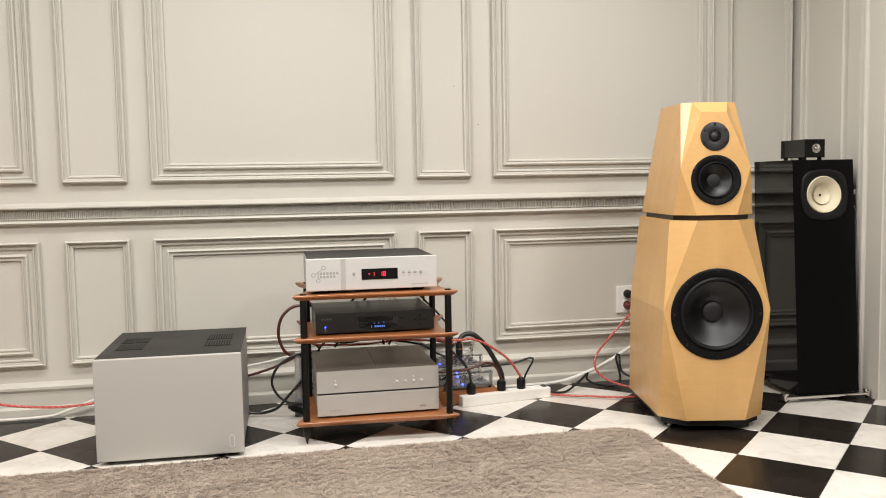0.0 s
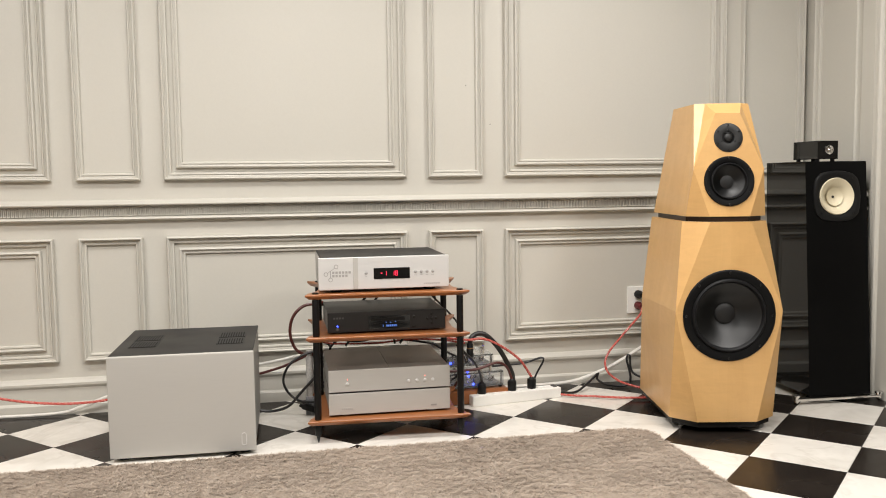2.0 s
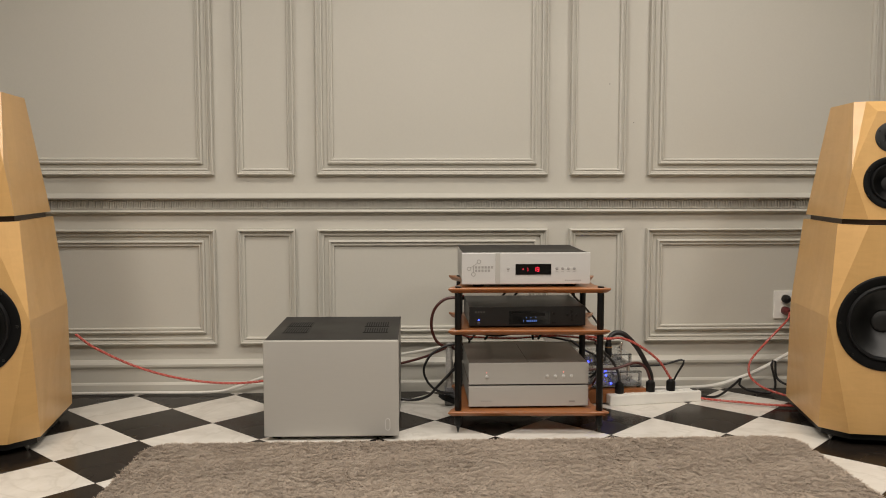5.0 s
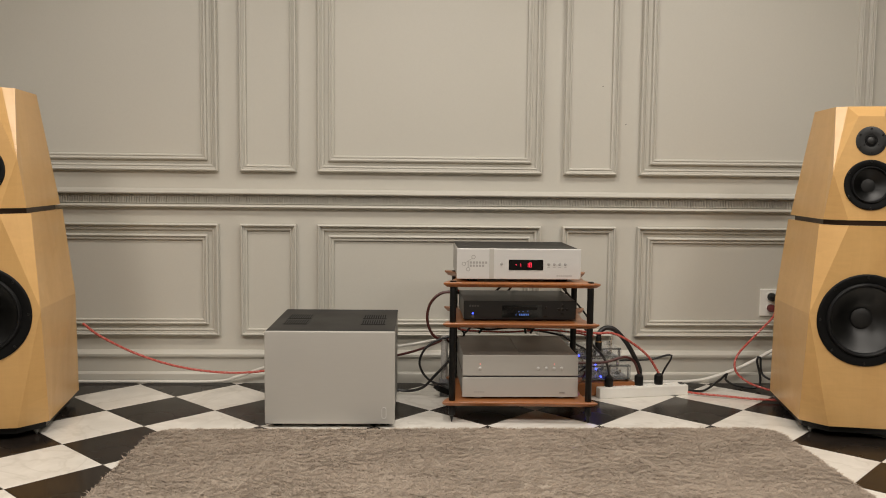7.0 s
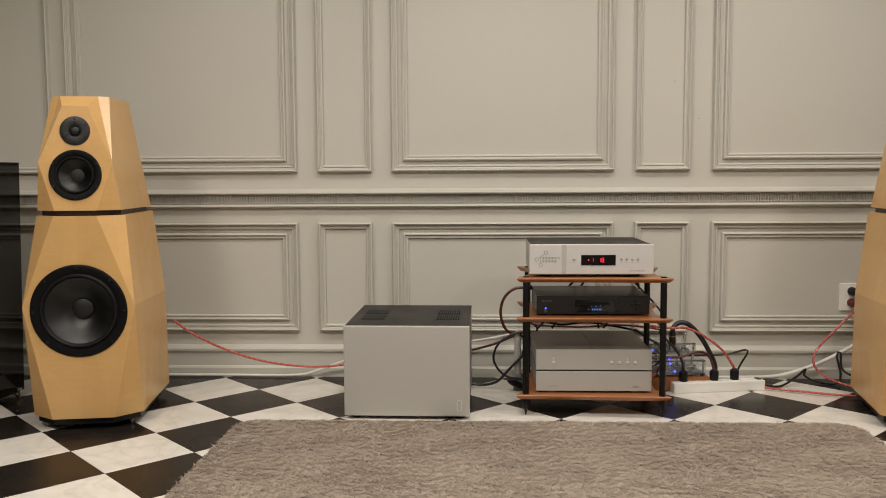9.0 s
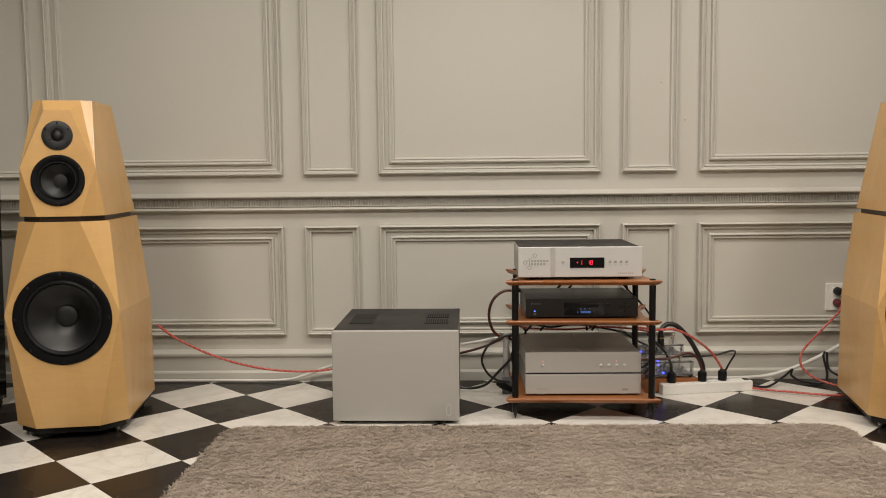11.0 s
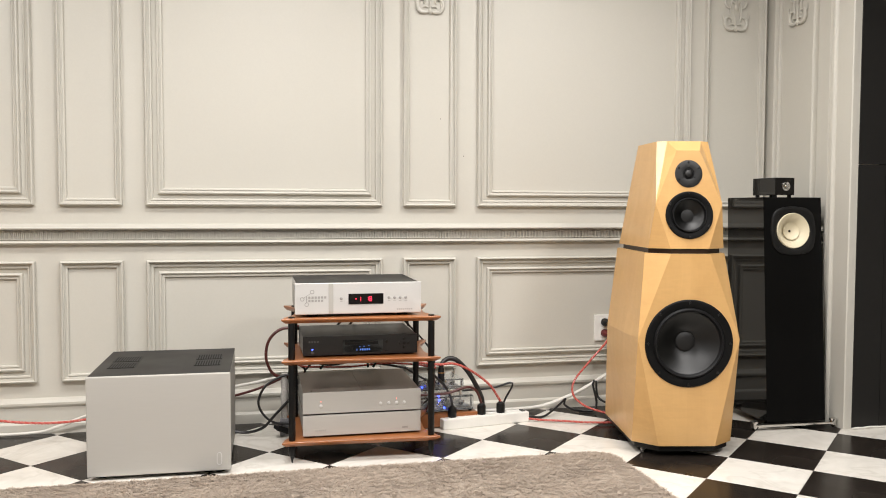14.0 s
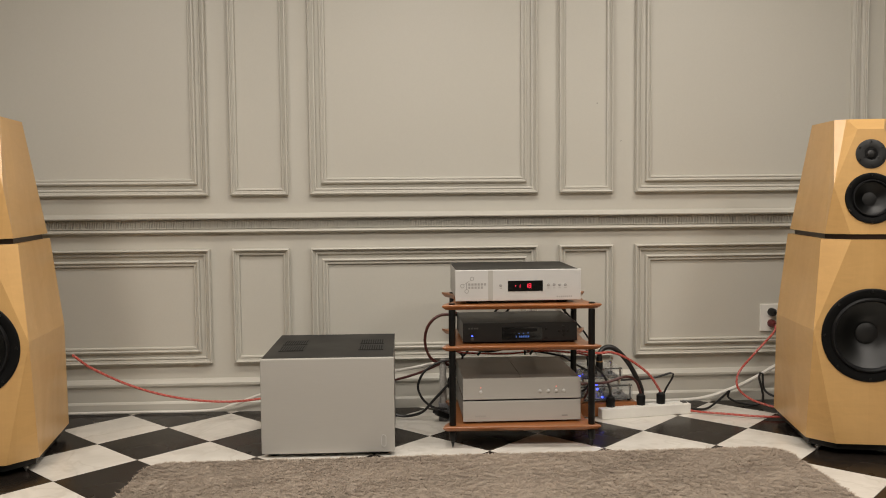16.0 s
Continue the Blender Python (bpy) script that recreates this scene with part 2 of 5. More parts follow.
def veneer(name, light, dark, rough, grain=(14, 14, 0.9), coat=0.25, leaf=0.0):
    """Wood with fine grain, cloudy figure and, if leaf is set, veneer leaves of that width that differ a little."""
    mat, tree, b = shader(name, light, rough, coat=coat)
    b.inputs["Coat Roughness"].default_value = 0.34
    v = coords(tree, grain)
    w = coords(tree, (1, 1, 0.35))
    fine = noise_node(tree, v, 9, 6, 0.65, 0.3)
    figure = noise_node(tree, w, 6, 4, 0.55, 1.2)
    flame = noise_node(tree, coords(tree, (2.5, 2.5, 9), (0, 12, 0)), 3.2, 5, 0.6, 1.5)
    c = ramp(tree, fine, [(0.25, tuple(0.78 * p + 0.22 * q for p, q in zip(light, dark))), (0.5, shade(light, 0.97)), (0.75, light)])
    c = blend(tree, spread(tree, figure, 0.0, 0.55), c, shade(dark, 0.93))
    c = blend(tree, spread(tree, flame, 0.0, 0.34), c, shade(light, 1.13))
    info = tree.nodes.new("ShaderNodeObjectInfo")
    tint = info.outputs["Random"]
    if leaf:
        split = tree.nodes.new("ShaderNodeSeparateXYZ")
        tree.links.new(coords(tree, (1 / leaf, 1 / leaf, 1)), split.inputs[0])
        total = split.outputs["X"]
        for extra, kind in ((split.outputs["Y"], "ADD"), (0.02, "ADD"), (None, "FLOOR")):
            op = tree.nodes.new("ShaderNodeMath")
            op.operation = kind
            tree.links.new(total, op.inputs[0])
            if isinstance(extra, float):
                op.inputs[1].default_value = extra
            elif extra is not None:
                tree.links.new(extra, op.inputs[1])
            total = op.outputs[0]
        white = tree.nodes.new("ShaderNodeTexWhiteNoise")
        white.noise_dimensions = "1D"
        tree.links.new(total, white.inputs["W"])
        tint = white.outputs["Value"]
    c = blend(tree, spread(tree, tint, 0.0, 0.22), c, dark)
    tree.links.new(c, b.inputs["Base Color"])
    tree.links.new(spread(tree, figure, rough * 0.88, rough * 1.12), b.inputs["Roughness"])
    bumped(tree, b, fine, 0.015, 0.0006)
    return mat


MAPLE = veneer("maple_veneer", (0.658, 0.400, 0.157), (0.535, 0.298, 0.102), 0.33, grain=(16, 16, 0.5), coat=0.2, leaf=0.155)
CHERRY = veneer("cherry_board", (0.335, 0.122, 0.037), (0.23, 0.074, 0.021), 0.33, grain=(0.9, 14, 14))


def marble():
    mat, tree, b = shader("white_marble_tile", (0.78, 0.75, 0.69), 0.16)
    v = coords(tree, space="Object")
    info = tree.nodes.new("ShaderNodeObjectInfo")
    shift = tree.nodes.new("ShaderNodeVectorMath")
    shift.operation = "MULTIPLY_ADD"
    tree.links.new(info.outputs["Random"], shift.inputs[0])
    shift.inputs[1].default_value = (37, 23, 11)
    tree.links.new(v, shift.inputs[2])
    p = shift.outputs["Vector"]
    clouds = noise_node(tree, p, 7, 6, 0.6, 0.8)
    veins = noise_node(tree, p, 3.2, 4, 0.5, 1.4)
    c = ramp(tree, clouds, [(0.3, (0.655, 0.622, 0.563)), (0.65, (0.75, 0.718, 0.66))])
    vein = ramp(tree, veins, [(0.455, (1, 1, 1)), (0.49, (0.74, 0.72, 0.69)), (0.525, (1, 1, 1))])
    c = blend(tree, 0.38, c, vein, "MULTIPLY")
    tree.links.new(c, b.inputs["Base Color"])
    tree.links.new(spread(tree, clouds, 0.13, 0.24), b.inputs["Roughness"])
    bumped(tree, b, clouds, 0.03, 0.001)
    return mat


def dark_tile():
    mat, tree, b = shader("black_tile", (0.022, 0.018, 0.015), 0.2)
    b.inputs["Specular IOR Level"].default_value = 0.21
    v = coords(tree)
    clouds = noise_node(tree, v, 9, 6, 0.6, 0.5)
    smear = noise_node(tree, v, 2.5, 3)
    c = ramp(tree, clouds, [(0.3, (0.0125, 0.0097, 0.0079)), (0.7, (0.021, 0.0165, 0.0134))])
    tree.links.new(c, b.inputs["Base Color"])
    tree.links.new(spread(tree, smear, 0.16, 0.32), b.inputs["Roughness"])
    bumped(tree, b, clouds, 0.03, 0.001)
    return mat


WHITE_TILE, BLACK_TILE = marble(), dark_tile()
GROUT = surface("grout", (0.33, 0.30, 0.26), rough=0.85, vary=0.1)


def pile_material():
    mat, tree, b = shader("rug_pile", (0.31, 0.275, 0.235), 0.85)
    geo = tree.nodes.new("ShaderNodeNewGeometry")
    v = coords(tree)
    patch = noise_node(tree, v, 5, 4, 0.6)
    c = ramp(tree, geo.outputs["Random Per Island"], [(0.0, (0.432, 0.355, 0.284)), (0.5, (0.456, 0.375, 0.301)), (1.0, (0.48, 0.396, 0.319))])
    c = blend(tree, spread(tree, patch, 0.0, 0.18), c, (0.405, 0.335, 0.265))
    tree.links.new(c, b.inputs["Base Color"])
    b.inputs["Sheen Weight"].default_value = 0.25
    through_light = tree.nodes.new("ShaderNodeBsdfTranslucent")     # thin yarn lets some light pass
    tree.links.new(c, through_light.inputs["Color"])
    mix = tree.nodes.new("ShaderNodeMixShader")
    mix.inputs[0].default_value = 0.3
    tree.links.new(b.outputs[0], mix.inputs[1])
    tree.links.new(through_light.outputs[0], mix.inputs[2])
    tree.links.new(mix.outputs[0], tree.nodes["Material Output"].inputs["Surface"])
    return mat


PILE = pile_material()
RUG_BACK = surface("rug_backing", (0.38, 0.32, 0.26), rough=0.95, vary=0.25, fine=180, bump=0.8, distance=0.01)

# ---- the room ----
MID = -0.205                     # the axis of the panelled wall
BACK, LEFT, RIGHT = 0.69, -2.615, 2.204
FRONT, FAR_L, FAR_R = -4.8, -4.2, 3.8


def structure(name, bm, material, label, category="wall"):
    return tagged(part(name, bm, material), label, category, kind="structure")


wall_back = structure("wall_back", boxed(LEFT - 0.3, RIGHT + 0.3, BACK, BACK + 0.3, 0, CEILING_Z),
                      WALL_PAINT, "greige painted wall with raised classical panel mouldings")
wall_right = structure("wall_right", boxed(RIGHT, RIGHT + 0.12, 0.05, BACK - 0.001, 0, CEILING_Z),
                       WALL_PAINT, "short greige painted return wall with panel moulding")
wall_left = structure("wall_left", boxed(LEFT - 0.12, LEFT, 0.05, BACK - 0.001, 0, CEILING_Z),
                      WALL_PAINT, "short greige painted return wall with panel moulding")
wall_black = structure("wall_black", boxed(RIGHT + 0.121, FAR_R, 0.06, 0.2, 0, CEILING_Z), BLACK_PANEL,
                       "matt black clad wall beside the white casing")
wall_black_far = structure("wall_black_far", boxed(FAR_L, LEFT - 0.121, 0.06, 0.2, 0, CEILING_Z), BLACK_PANEL,
                           "matt black clad wall beside the panelled alcove")
# unseen enclosure added round the listening area, dark to keep bounce low
structure("wall_front", boxed(FAR_L, FAR_R, FRONT - 0.2, FRONT, 0, CEILING_Z), UNSEEN_WALL, "added unseen wall behind the listening area, dark greige to bounce less light")
structure("wall_west", boxed(FAR_L - 0.2, FAR_L, FRONT, 0.2, 0, CEILING_Z), UNSEEN_WALL, "added unseen side wall, dark greige to bounce less light")
structure("wall_east", boxed(FAR_R, FAR_R + 0.2, FRONT, 0.2, 0, CEILING_Z), UNSEEN_WALL, "added unseen side wall, dark greige to bounce less light")
structure("ceiling", boxed(FAR_L - 0.2, FAR_R + 0.2, FRONT - 0.2, BACK + 0.3, CEILING_Z, CEILING_Z + 0.2), CEILING_PAINT, "unseen plain ceiling, greyed to bounce less light", "ceiling")

# black cladding boards with fine joints, and a bead of white sealant on the floor
for bx0, bx1, bz0, bz1 in ((RIGHT + 0.021, 2.357, 0.006, 1.128), (RIGHT + 0.021, 2.357, 1.130, 2.6), (2.359, 3.2, 0.006, 1.128), (2.359, 3.2, 1.130, 2.6)):
    part("panel", boxed(bx0, bx1, 0.046, 0.060, bz0, bz1, bevel=0.001), BLACK_PANEL, wall_black)
bm = bmesh.new()
rnd = random.Random(4)
tube(bm, [Vector((2.22 + 0.03 * k, 0.042 + rnd.uniform(-0.003, 0.003), 0.004 + rnd.uniform(0, 0.003))) for k in range(34)], 0.005, 6,
     lambda f: 0.7 + 0.5 * abs(math.sin(f * 40)))
part("sealant_bead", bm, CAULK, wall_black, "uneven bead of white sealant", True)


def moulding_frame(bm, a0, a1, z0, z1, profile, put):
    """A mitred frame: profile of (inset, rise) pairs; put(a, z, rise) gives the place in the room."""
    rings = []
    for d, h in profile:
        rings.append([bm.verts.new(put(a, z, h)) for a, z in ((a0 + d, z0 + d), (a1 - d, z0 + d), (a1 - d, z1 - d), (a0 + d, z1 - d))])
    for p, q in zip(rings, rings[1:]):
        for k in range(4):
            bm.faces.new((p[k], p[(k + 1) % 4], q[(k + 1) % 4], q[k]))
    return bm


OUTER = [(0, -0.002), (0.0, 0.017), (0.002, 0.025), (0.006, 0.027), (0.009, 0.025), (0.010, 0.017), (0.014, 0.017), (0.0145, 0.011), (0.021, 0.009), (0.022, 0.014), (0.027, 0.013), (0.029, 0.009), (0.030, -0.002)]
INNER = [(0.047, -0.002), (0.048, 0.009), (0.050, 0.016), (0.055, 0.018), (0.058, 0.016), (0.059, 0.009), (0.065, 0.008), (0.066, 0.012), (0.071, 0.011), (0.073, 0.006), (0.074, -0.002)]


def on_back(a, z, h):
    return (a, BACK - h, z)


def on_right(a, z, h):
    return (RIGHT - h, a, z)


def on_left(a, z, h):
    return (LEFT + h, a, z)


UP0, UP1, LOW0, LOW1 = 0.946, 2.36, 0.214, 0.714
WIDE = [(-2.20, -1.142), (-0.706, 0.294), (0.732, 1.785)]
NARROW = [(-2.595, -2.275), (-1.046, -0.799), (0.390, 0.632), (1.865, 2.184)]
for a0, a1 in WIDE:
    for z0, z1 in ((UP0, UP1), (LOW0, LOW1)):
        ob = part("panel_moulding", moulding_frame(bmesh.new(), a0, a1, z0, z1, OUTER, on_back), WALL_PAINT, wall_back)
        part("inner_moulding", moulding_frame(bmesh.new(), a0, a1, z0, z1, INNER, on_back), WALL_PAINT, ob)
for a0, a1 in NARROW:
    for z0, z1 in ((UP0, UP1), (LOW0, LOW1)):
        part("panel_moulding", moulding_frame(bmesh.new(), a0, a1, z0, z1, OUTER, on_back), WALL_PAINT, wall_back)
for wall, put in ((wall_right, on_right), (wall_left, on_left)):
    for z0, z1 in ((UP0, UP1), (LOW0, LOW1)):
        part("panel_moulding", moulding_frame(bmesh.new(), 0.30, 0.60, z0, z1, OUTER, put), WALL_PAINT, wall)

RAIL = [(0.783, -0.002), (0.783, 0.012), (0.786, 0.024), (0.790, 0.028), (0.795, 0.026), (0.798, 0.020), (0.800, 0.010), (0.842, 0.010), (0.8435, 0.030), (0.847, 0.041), (0.851, 0.042), (0.854, 0.036), (0.861, 0.026), (0.867, 0.010), (0.869, -0.002)]
BASE = [(0, -0.002), (0, 0.026), (0.040, 0.026), (0.046, 0.022), (0.050, 0.016), (0.108, 0.016), (0.112, 0.020), (0.120, 0.027), (0.130, 0.028), (0.137, 0.022), (0.144, 0.012), (0.147, -0.002)]


def run(bm, a0, a1, profile, put):
    p = [bm.verts.new(put(a0, z, h)) for z, h in profile]
    q = [bm.verts.new(put(a1, z, h)) for z, h in profile]
    for k in range(len(profile) - 1):
        bm.faces.new((p[k], p[k + 1], q[k + 1], q[k]))
    bm.faces.new(p)
    bm.faces.new(q[::-1])
    return bm


def dentils(a0, a1, put, pitch=0.0145):
    """The band of small upright loops under the cap of the rail."""
    verts, faces = [], []
    shape = [(-0.38, 0.0), (-0.38, 0.72), (-0.2, 0.93), (0.2, 0.93), (0.38, 0.72), (0.38, 0.0)]
    hole = [(-0.19, 0.10), (-0.19, 0.62), (-0.09, 0.76), (0.09, 0.76), (0.19, 0.62), (0.19, 0.10)]
    n = int((a1 - a0) / pitch)
    for k in range(n):
        a, b = a0 + (k + 0.5) * (a1 - a0) / n, len(verts)
        for ring, rise in ((shape, 0.009), (shape, 0.018), (hole, 0.0175), (hole, 0.0115)):
            verts += [put(a + u * pitch, 0.804 + w * 0.038, rise) for u, w in ring]
        for r in range(3):
            for i in range(6):
                j = (i + 1) % 6
                faces.append((b + 6 * r + i, b + 6 * r + j, b + 6 * r + 6 + j, b + 6 * r + 6 + i))
    mesh = bpy.data.meshes.new("bead_band")
    mesh.from_pydata(verts, [], faces)
    return mesh


for wall, put, a0, a1 in ((wall_back, on_back, LEFT, RIGHT), (wall_right, on_right, 0.21, BACK - 0.036), (wall_left, on_left, 0.21, BACK - 0.036)):
    rail = part("chair_rail", run(bmesh.new(), a0, a1, RAIL, put), WALL_PAINT, wall)
    band = link_mesh("bead_band", dentils(a0, a1, put), WALL_PAINT, rail)
    band["kind"] = "stuff"
    part("baseboard", run(bmesh.new(), a0, a1, BASE, put), WALL_PAINT, wall)
for nx, nz in ((0.562, 1.340), (0.670, 1.174)):
    part("nick", lathe(bmesh.new(), [(0.0024, 0.0), (0.0018, 0.0008), (0.0008, 0.0012), (0, 0.0012)], 8, Matrix.Translation((nx, BACK, nz)) @ Matrix.Rotation(math.pi / 2, 4, "X")), BADGE, wall_back, "small dark nick in the paint")
# stepped casing on the front ends of the return walls
CASING = [(0.048, -0.002), (0.048, 0.014), (0.052, 0.018), (0.118, 0.018), (0.121, 0.012), (0.150, 0.012), (0.153, 0.020), (0.160, 0.026), (0.172, 0.026), (0.178, 0.018), (0.186, 0.016), (0.191, 0.024), (0.202, 0.024), (0.209, 0.014), (0.215, -0.002)]
for wall, sx, x0 in ((wall_right, -1, RIGHT), (wall_left, 1, LEFT)):
    bm = bmesh.new()
    p = [bm.verts.new((x0 + sx * h, a, 0)) for a, h in CASING]
    q = [bm.verts.new((x0 + sx * h, a, 2.5)) for a, h in CASING]
    for k in range(len(CASING) - 1):
        bm.faces.new((p[k], p[k + 1], q[k + 1], q[k]))
    part("casing", bm, WALL_PAINT, wall)


def ornament(centre, low, put):
    """A plaster relief of scrolls and leaves, rising from its lowest point."""
    bm = bmesh.new()

    def stroke(points, radius, taper=None):
        tube(bm, [Vector(put(centre + x * 1.08, low + z * 1.05, 0.0005 + r * 1.0)) for x, z, r in smooth3(points)], radius * 0.85, 7, taper)

    def smooth3(points):
        return [tuple(v) for v in smooth_points([Vector((x, z, r)) for x, z, r in points], 0.004)]

    swell = lambda f: 0.45 + 0.75 * math.sin(math.pi * min(1, f * 0.9 + 0.1))
    for s in (-1, 1):
        stroke([(s * 0.004, 0.010, 0.004), (s * 0.020, 0.004, 0.006), (s * 0.042, 0.008, 0.006), (s * 0.054, 0.028, 0.006), (s * 0.050, 0.052, 0.005), (s * 0.034, 0.062, 0.005), (s * 0.022, 0.054, 0.005), (s * 0.026, 0.042, 0.004)], 0.0085, swell)
        stroke([(s * 0.052, 0.040, 0.004), (s * 0.064, 0.062, 0.005), (s * 0.060, 0.086, 0.004)], 0.006, lambda f: 1.1 - 0.8 * f)
        stroke([(s * 0.006, 0.026, 0.004), (s * 0.022, 0.030, 0.005), (s * 0.030, 0.022, 0.004)], 0.004, swell)
        stroke([(s * 0.024, 0.056, 0.005), (s * 0.026, 0.100, 0.005), (s * 0.022, 0.150, 0.004)], 0.005)
        stroke([(s * 0.026, 0.100, 0.004), (s * 0.046, 0.112, 0.006), (s * 0.052, 0.134, 0.005), (s * 0.040, 0.146, 0.004)], 0.006, swell)
        stroke([(s * 0.002, 0.120, 0.004), (s * 0.018, 0.136, 0.006), (s * 0.014, 0.160, 0.004)], 0.005, swell)
    stroke([(0, -0.006, 0.004), (0, 0.012, 0.006), (0, 0.024, 0.003)], 0.008, lambda f: 0.3 + 1.1 * math.sin(math.pi * f))
    stroke([(0, 0.024, 0.004), (0, 0.090, 0.005), (0, 0.180, 0.004)], 0.005)
    stroke([(0, 0.085, 0.005), (0, 0.105, 0.008), (0, 0.125, 0.004)], 0.010, lambda f: 0.3 + 0.9 * math.sin(math.pi * f))
    return bm


for (a0, a1), low in zip(NARROW, (1.802, 1.806, 1.806, 1.802)):
    part("ornament", ornament((a0 + a1) / 2, low, on_back), WALL_PAINT, wall_back, "plaster relief of scrolls and leaves", True)
part("ornament", ornament(0.45, 1.792, on_right), WALL_PAINT, wall_right, "plaster relief of scrolls and leaves", True)
part("ornament", ornament(0.45, 1.812, on_left), WALL_PAINT, wall_left, "plaster relief of scrolls and leaves", True)

# ceiling lamps: shallow round fittings
lamp_group = "round ceiling lamps"
for lx, ly, lw in LAMPS:
    lamp = thing("ceiling_lamp", pose(lx, ly, CEILING_Z), "round flush ceiling lamp with white trim ring", "ceiling lamp", lamp_group)
    bm = lathe(bmesh.new(), [(0.272, 0), (0.30, 0), (0.30, -0.02), (0.29, -0.035), (0.278, -0.035), (0.272, -0.02), (0.272, 0)], 40)
    part("trim_ring", bm, WHITE_PLASTIC, lamp, "", True)
    part("diffuser", lathe(bmesh.new(), [(0, -0.012), (0.27, -0.012), (0.27, -0.004), (0, -0.004)], 40), GLOW_LAMP, lamp, "glowing frosted disc")


# ---- loudspeakers ----
from mathutils.geometry import tessellate_polygon

LOW_SLOPE, TOP_SLOPE = -0.0088, 0.1105        # the bass front stands upright, the head leans back


def baffle_y(z):
    return (z - 0.045) * LOW_SLOPE if z < 0.785 else 0.006 + (z - 0.795) * TOP_SLOPE


def on_baffle(z):
    """Local z axis of a driver points out of the baffle at that height."""
    slope = LOW_SLOPE if z < 0.785 else TOP_SLOPE
    return Matrix.Translation((0, baffle_y(z), z)) @ Matrix.Rotation(math.pi / 2 - math.atan(slope), 4, "X")


def holed_front(bm, outline, holes, depth):
    """A flat leaning front with round openings (z, radius) and their inner walls."""
    loops = [[Vector((x, baffle_y(z), z)) for x, z in outline]]
    for hz, hr in holes:
        m = on_baffle(hz)
        loops.append([m @ Vector((hr * math.cos(2 * math.pi * k / 40), hr * math.sin(2 * math.pi * k / 40), 0)) for k in range(40)])
    flat = [p for l in loops for p in l]
    vs = [bm.verts.new(p) for p in flat]
    for tri in tessellate_polygon([[Vector((p.x, p.z, 0)) for p in l] for l in loops]):
        bm.faces.new([vs[i] for i in tri])
    start = len(outline)
    for hz, hr in holes:
        m = on_baffle(hz)
        back = [bm.verts.new(m @ Vector((hr * math.cos(2 * math.pi * k / 40), hr * math.sin(2 * math.pi * k / 40), -depth))) for k in range(40)]
        ring = vs[start:start + 40]
        for k in range(40):
            bm.faces.new((ring[k], ring[(k + 1) % 40], back[(k + 1) % 40], back[k]))
        bm.faces.new(back)
        start += 40
    return bm


def shell(bm, rings):
    """Adds polygons given as lists of places."""
    seen = {}

    def v(p):
        key = tuple(round(c, 5) for c in p)
        if key not in seen:
            seen[key] = bm.verts.new(p)
        return seen[key]

    for f in rings:
        bm.faces.new([v(p) for p in f])
    return bm


def driver(parent, name, z, radius, roll, cap, label, screws=8):
    """Basket ring, rubber surround out to roll, cone and dust cap (fractions of the radius) of one drive unit."""
    m = on_baffle(z)
    unit = thing(name, m, "", "")
    unit.parent = parent
    unit["label"] = label
    r, s = radius, radius * roll
    w = radius * 0.10
    part("basket_ring", lathe(bmesh.new(), [(s * 0.985, -0.010), (s * 0.985, 0.001), (s * 1.02, 0.003), (r * 0.955, 0.0065), (r * 0.985, 0.0055), (r, 0.003), (r, -0.002)], 64), BASKET, unit, "", True)
    part("surround", lathe(bmesh.new(), [(s, 0.001), (s - w * 0.12, 0.005), (s - w * 0.35, 0.0105), (s - w * 0.6, 0.0105), (s - w * 0.85, 0.005), (s - w, -0.002)], 64), RUBBER, unit, "", True)
    c = s - w * 0.97
    part("cone", lathe(bmesh.new(), [(c, -0.002), (c * 0.80, -r * 0.10), (c * 0.60, -r * 0.20), (c * 0.36, -r * 0.30), (c * 0.25, -r * 0.33), (0, -r * 0.33)], 64), CONE_BLACK, unit, "", True)
    k = r * cap
    part("dust_cap", lathe(bmesh.new(), [(k, -r * 0.31), (k * 0.97, -r * 0.285), (k * 0.80, -r * 0.262), (k * 0.42, -r * 0.243), (0, -r * 0.238)], 40), CAP_BLACK, unit, "", True)
    for i in range(screws):
        a = math.pi / 2 + 2 * math.pi * i / screws
        part("screw", lathe(bmesh.new(), [(0.0, 0.0062), (0.0022, 0.0066), (0.0036, 0.0082), (0.0046, 0.0078), (0.0050, 0.0060), (0.0050, 0.004)], 12, Matrix.Translation((r * 0.935 * math.cos(a), r * 0.935 * math.sin(a), 0))), SCREW_BLACK, unit, "", True)
    return unit


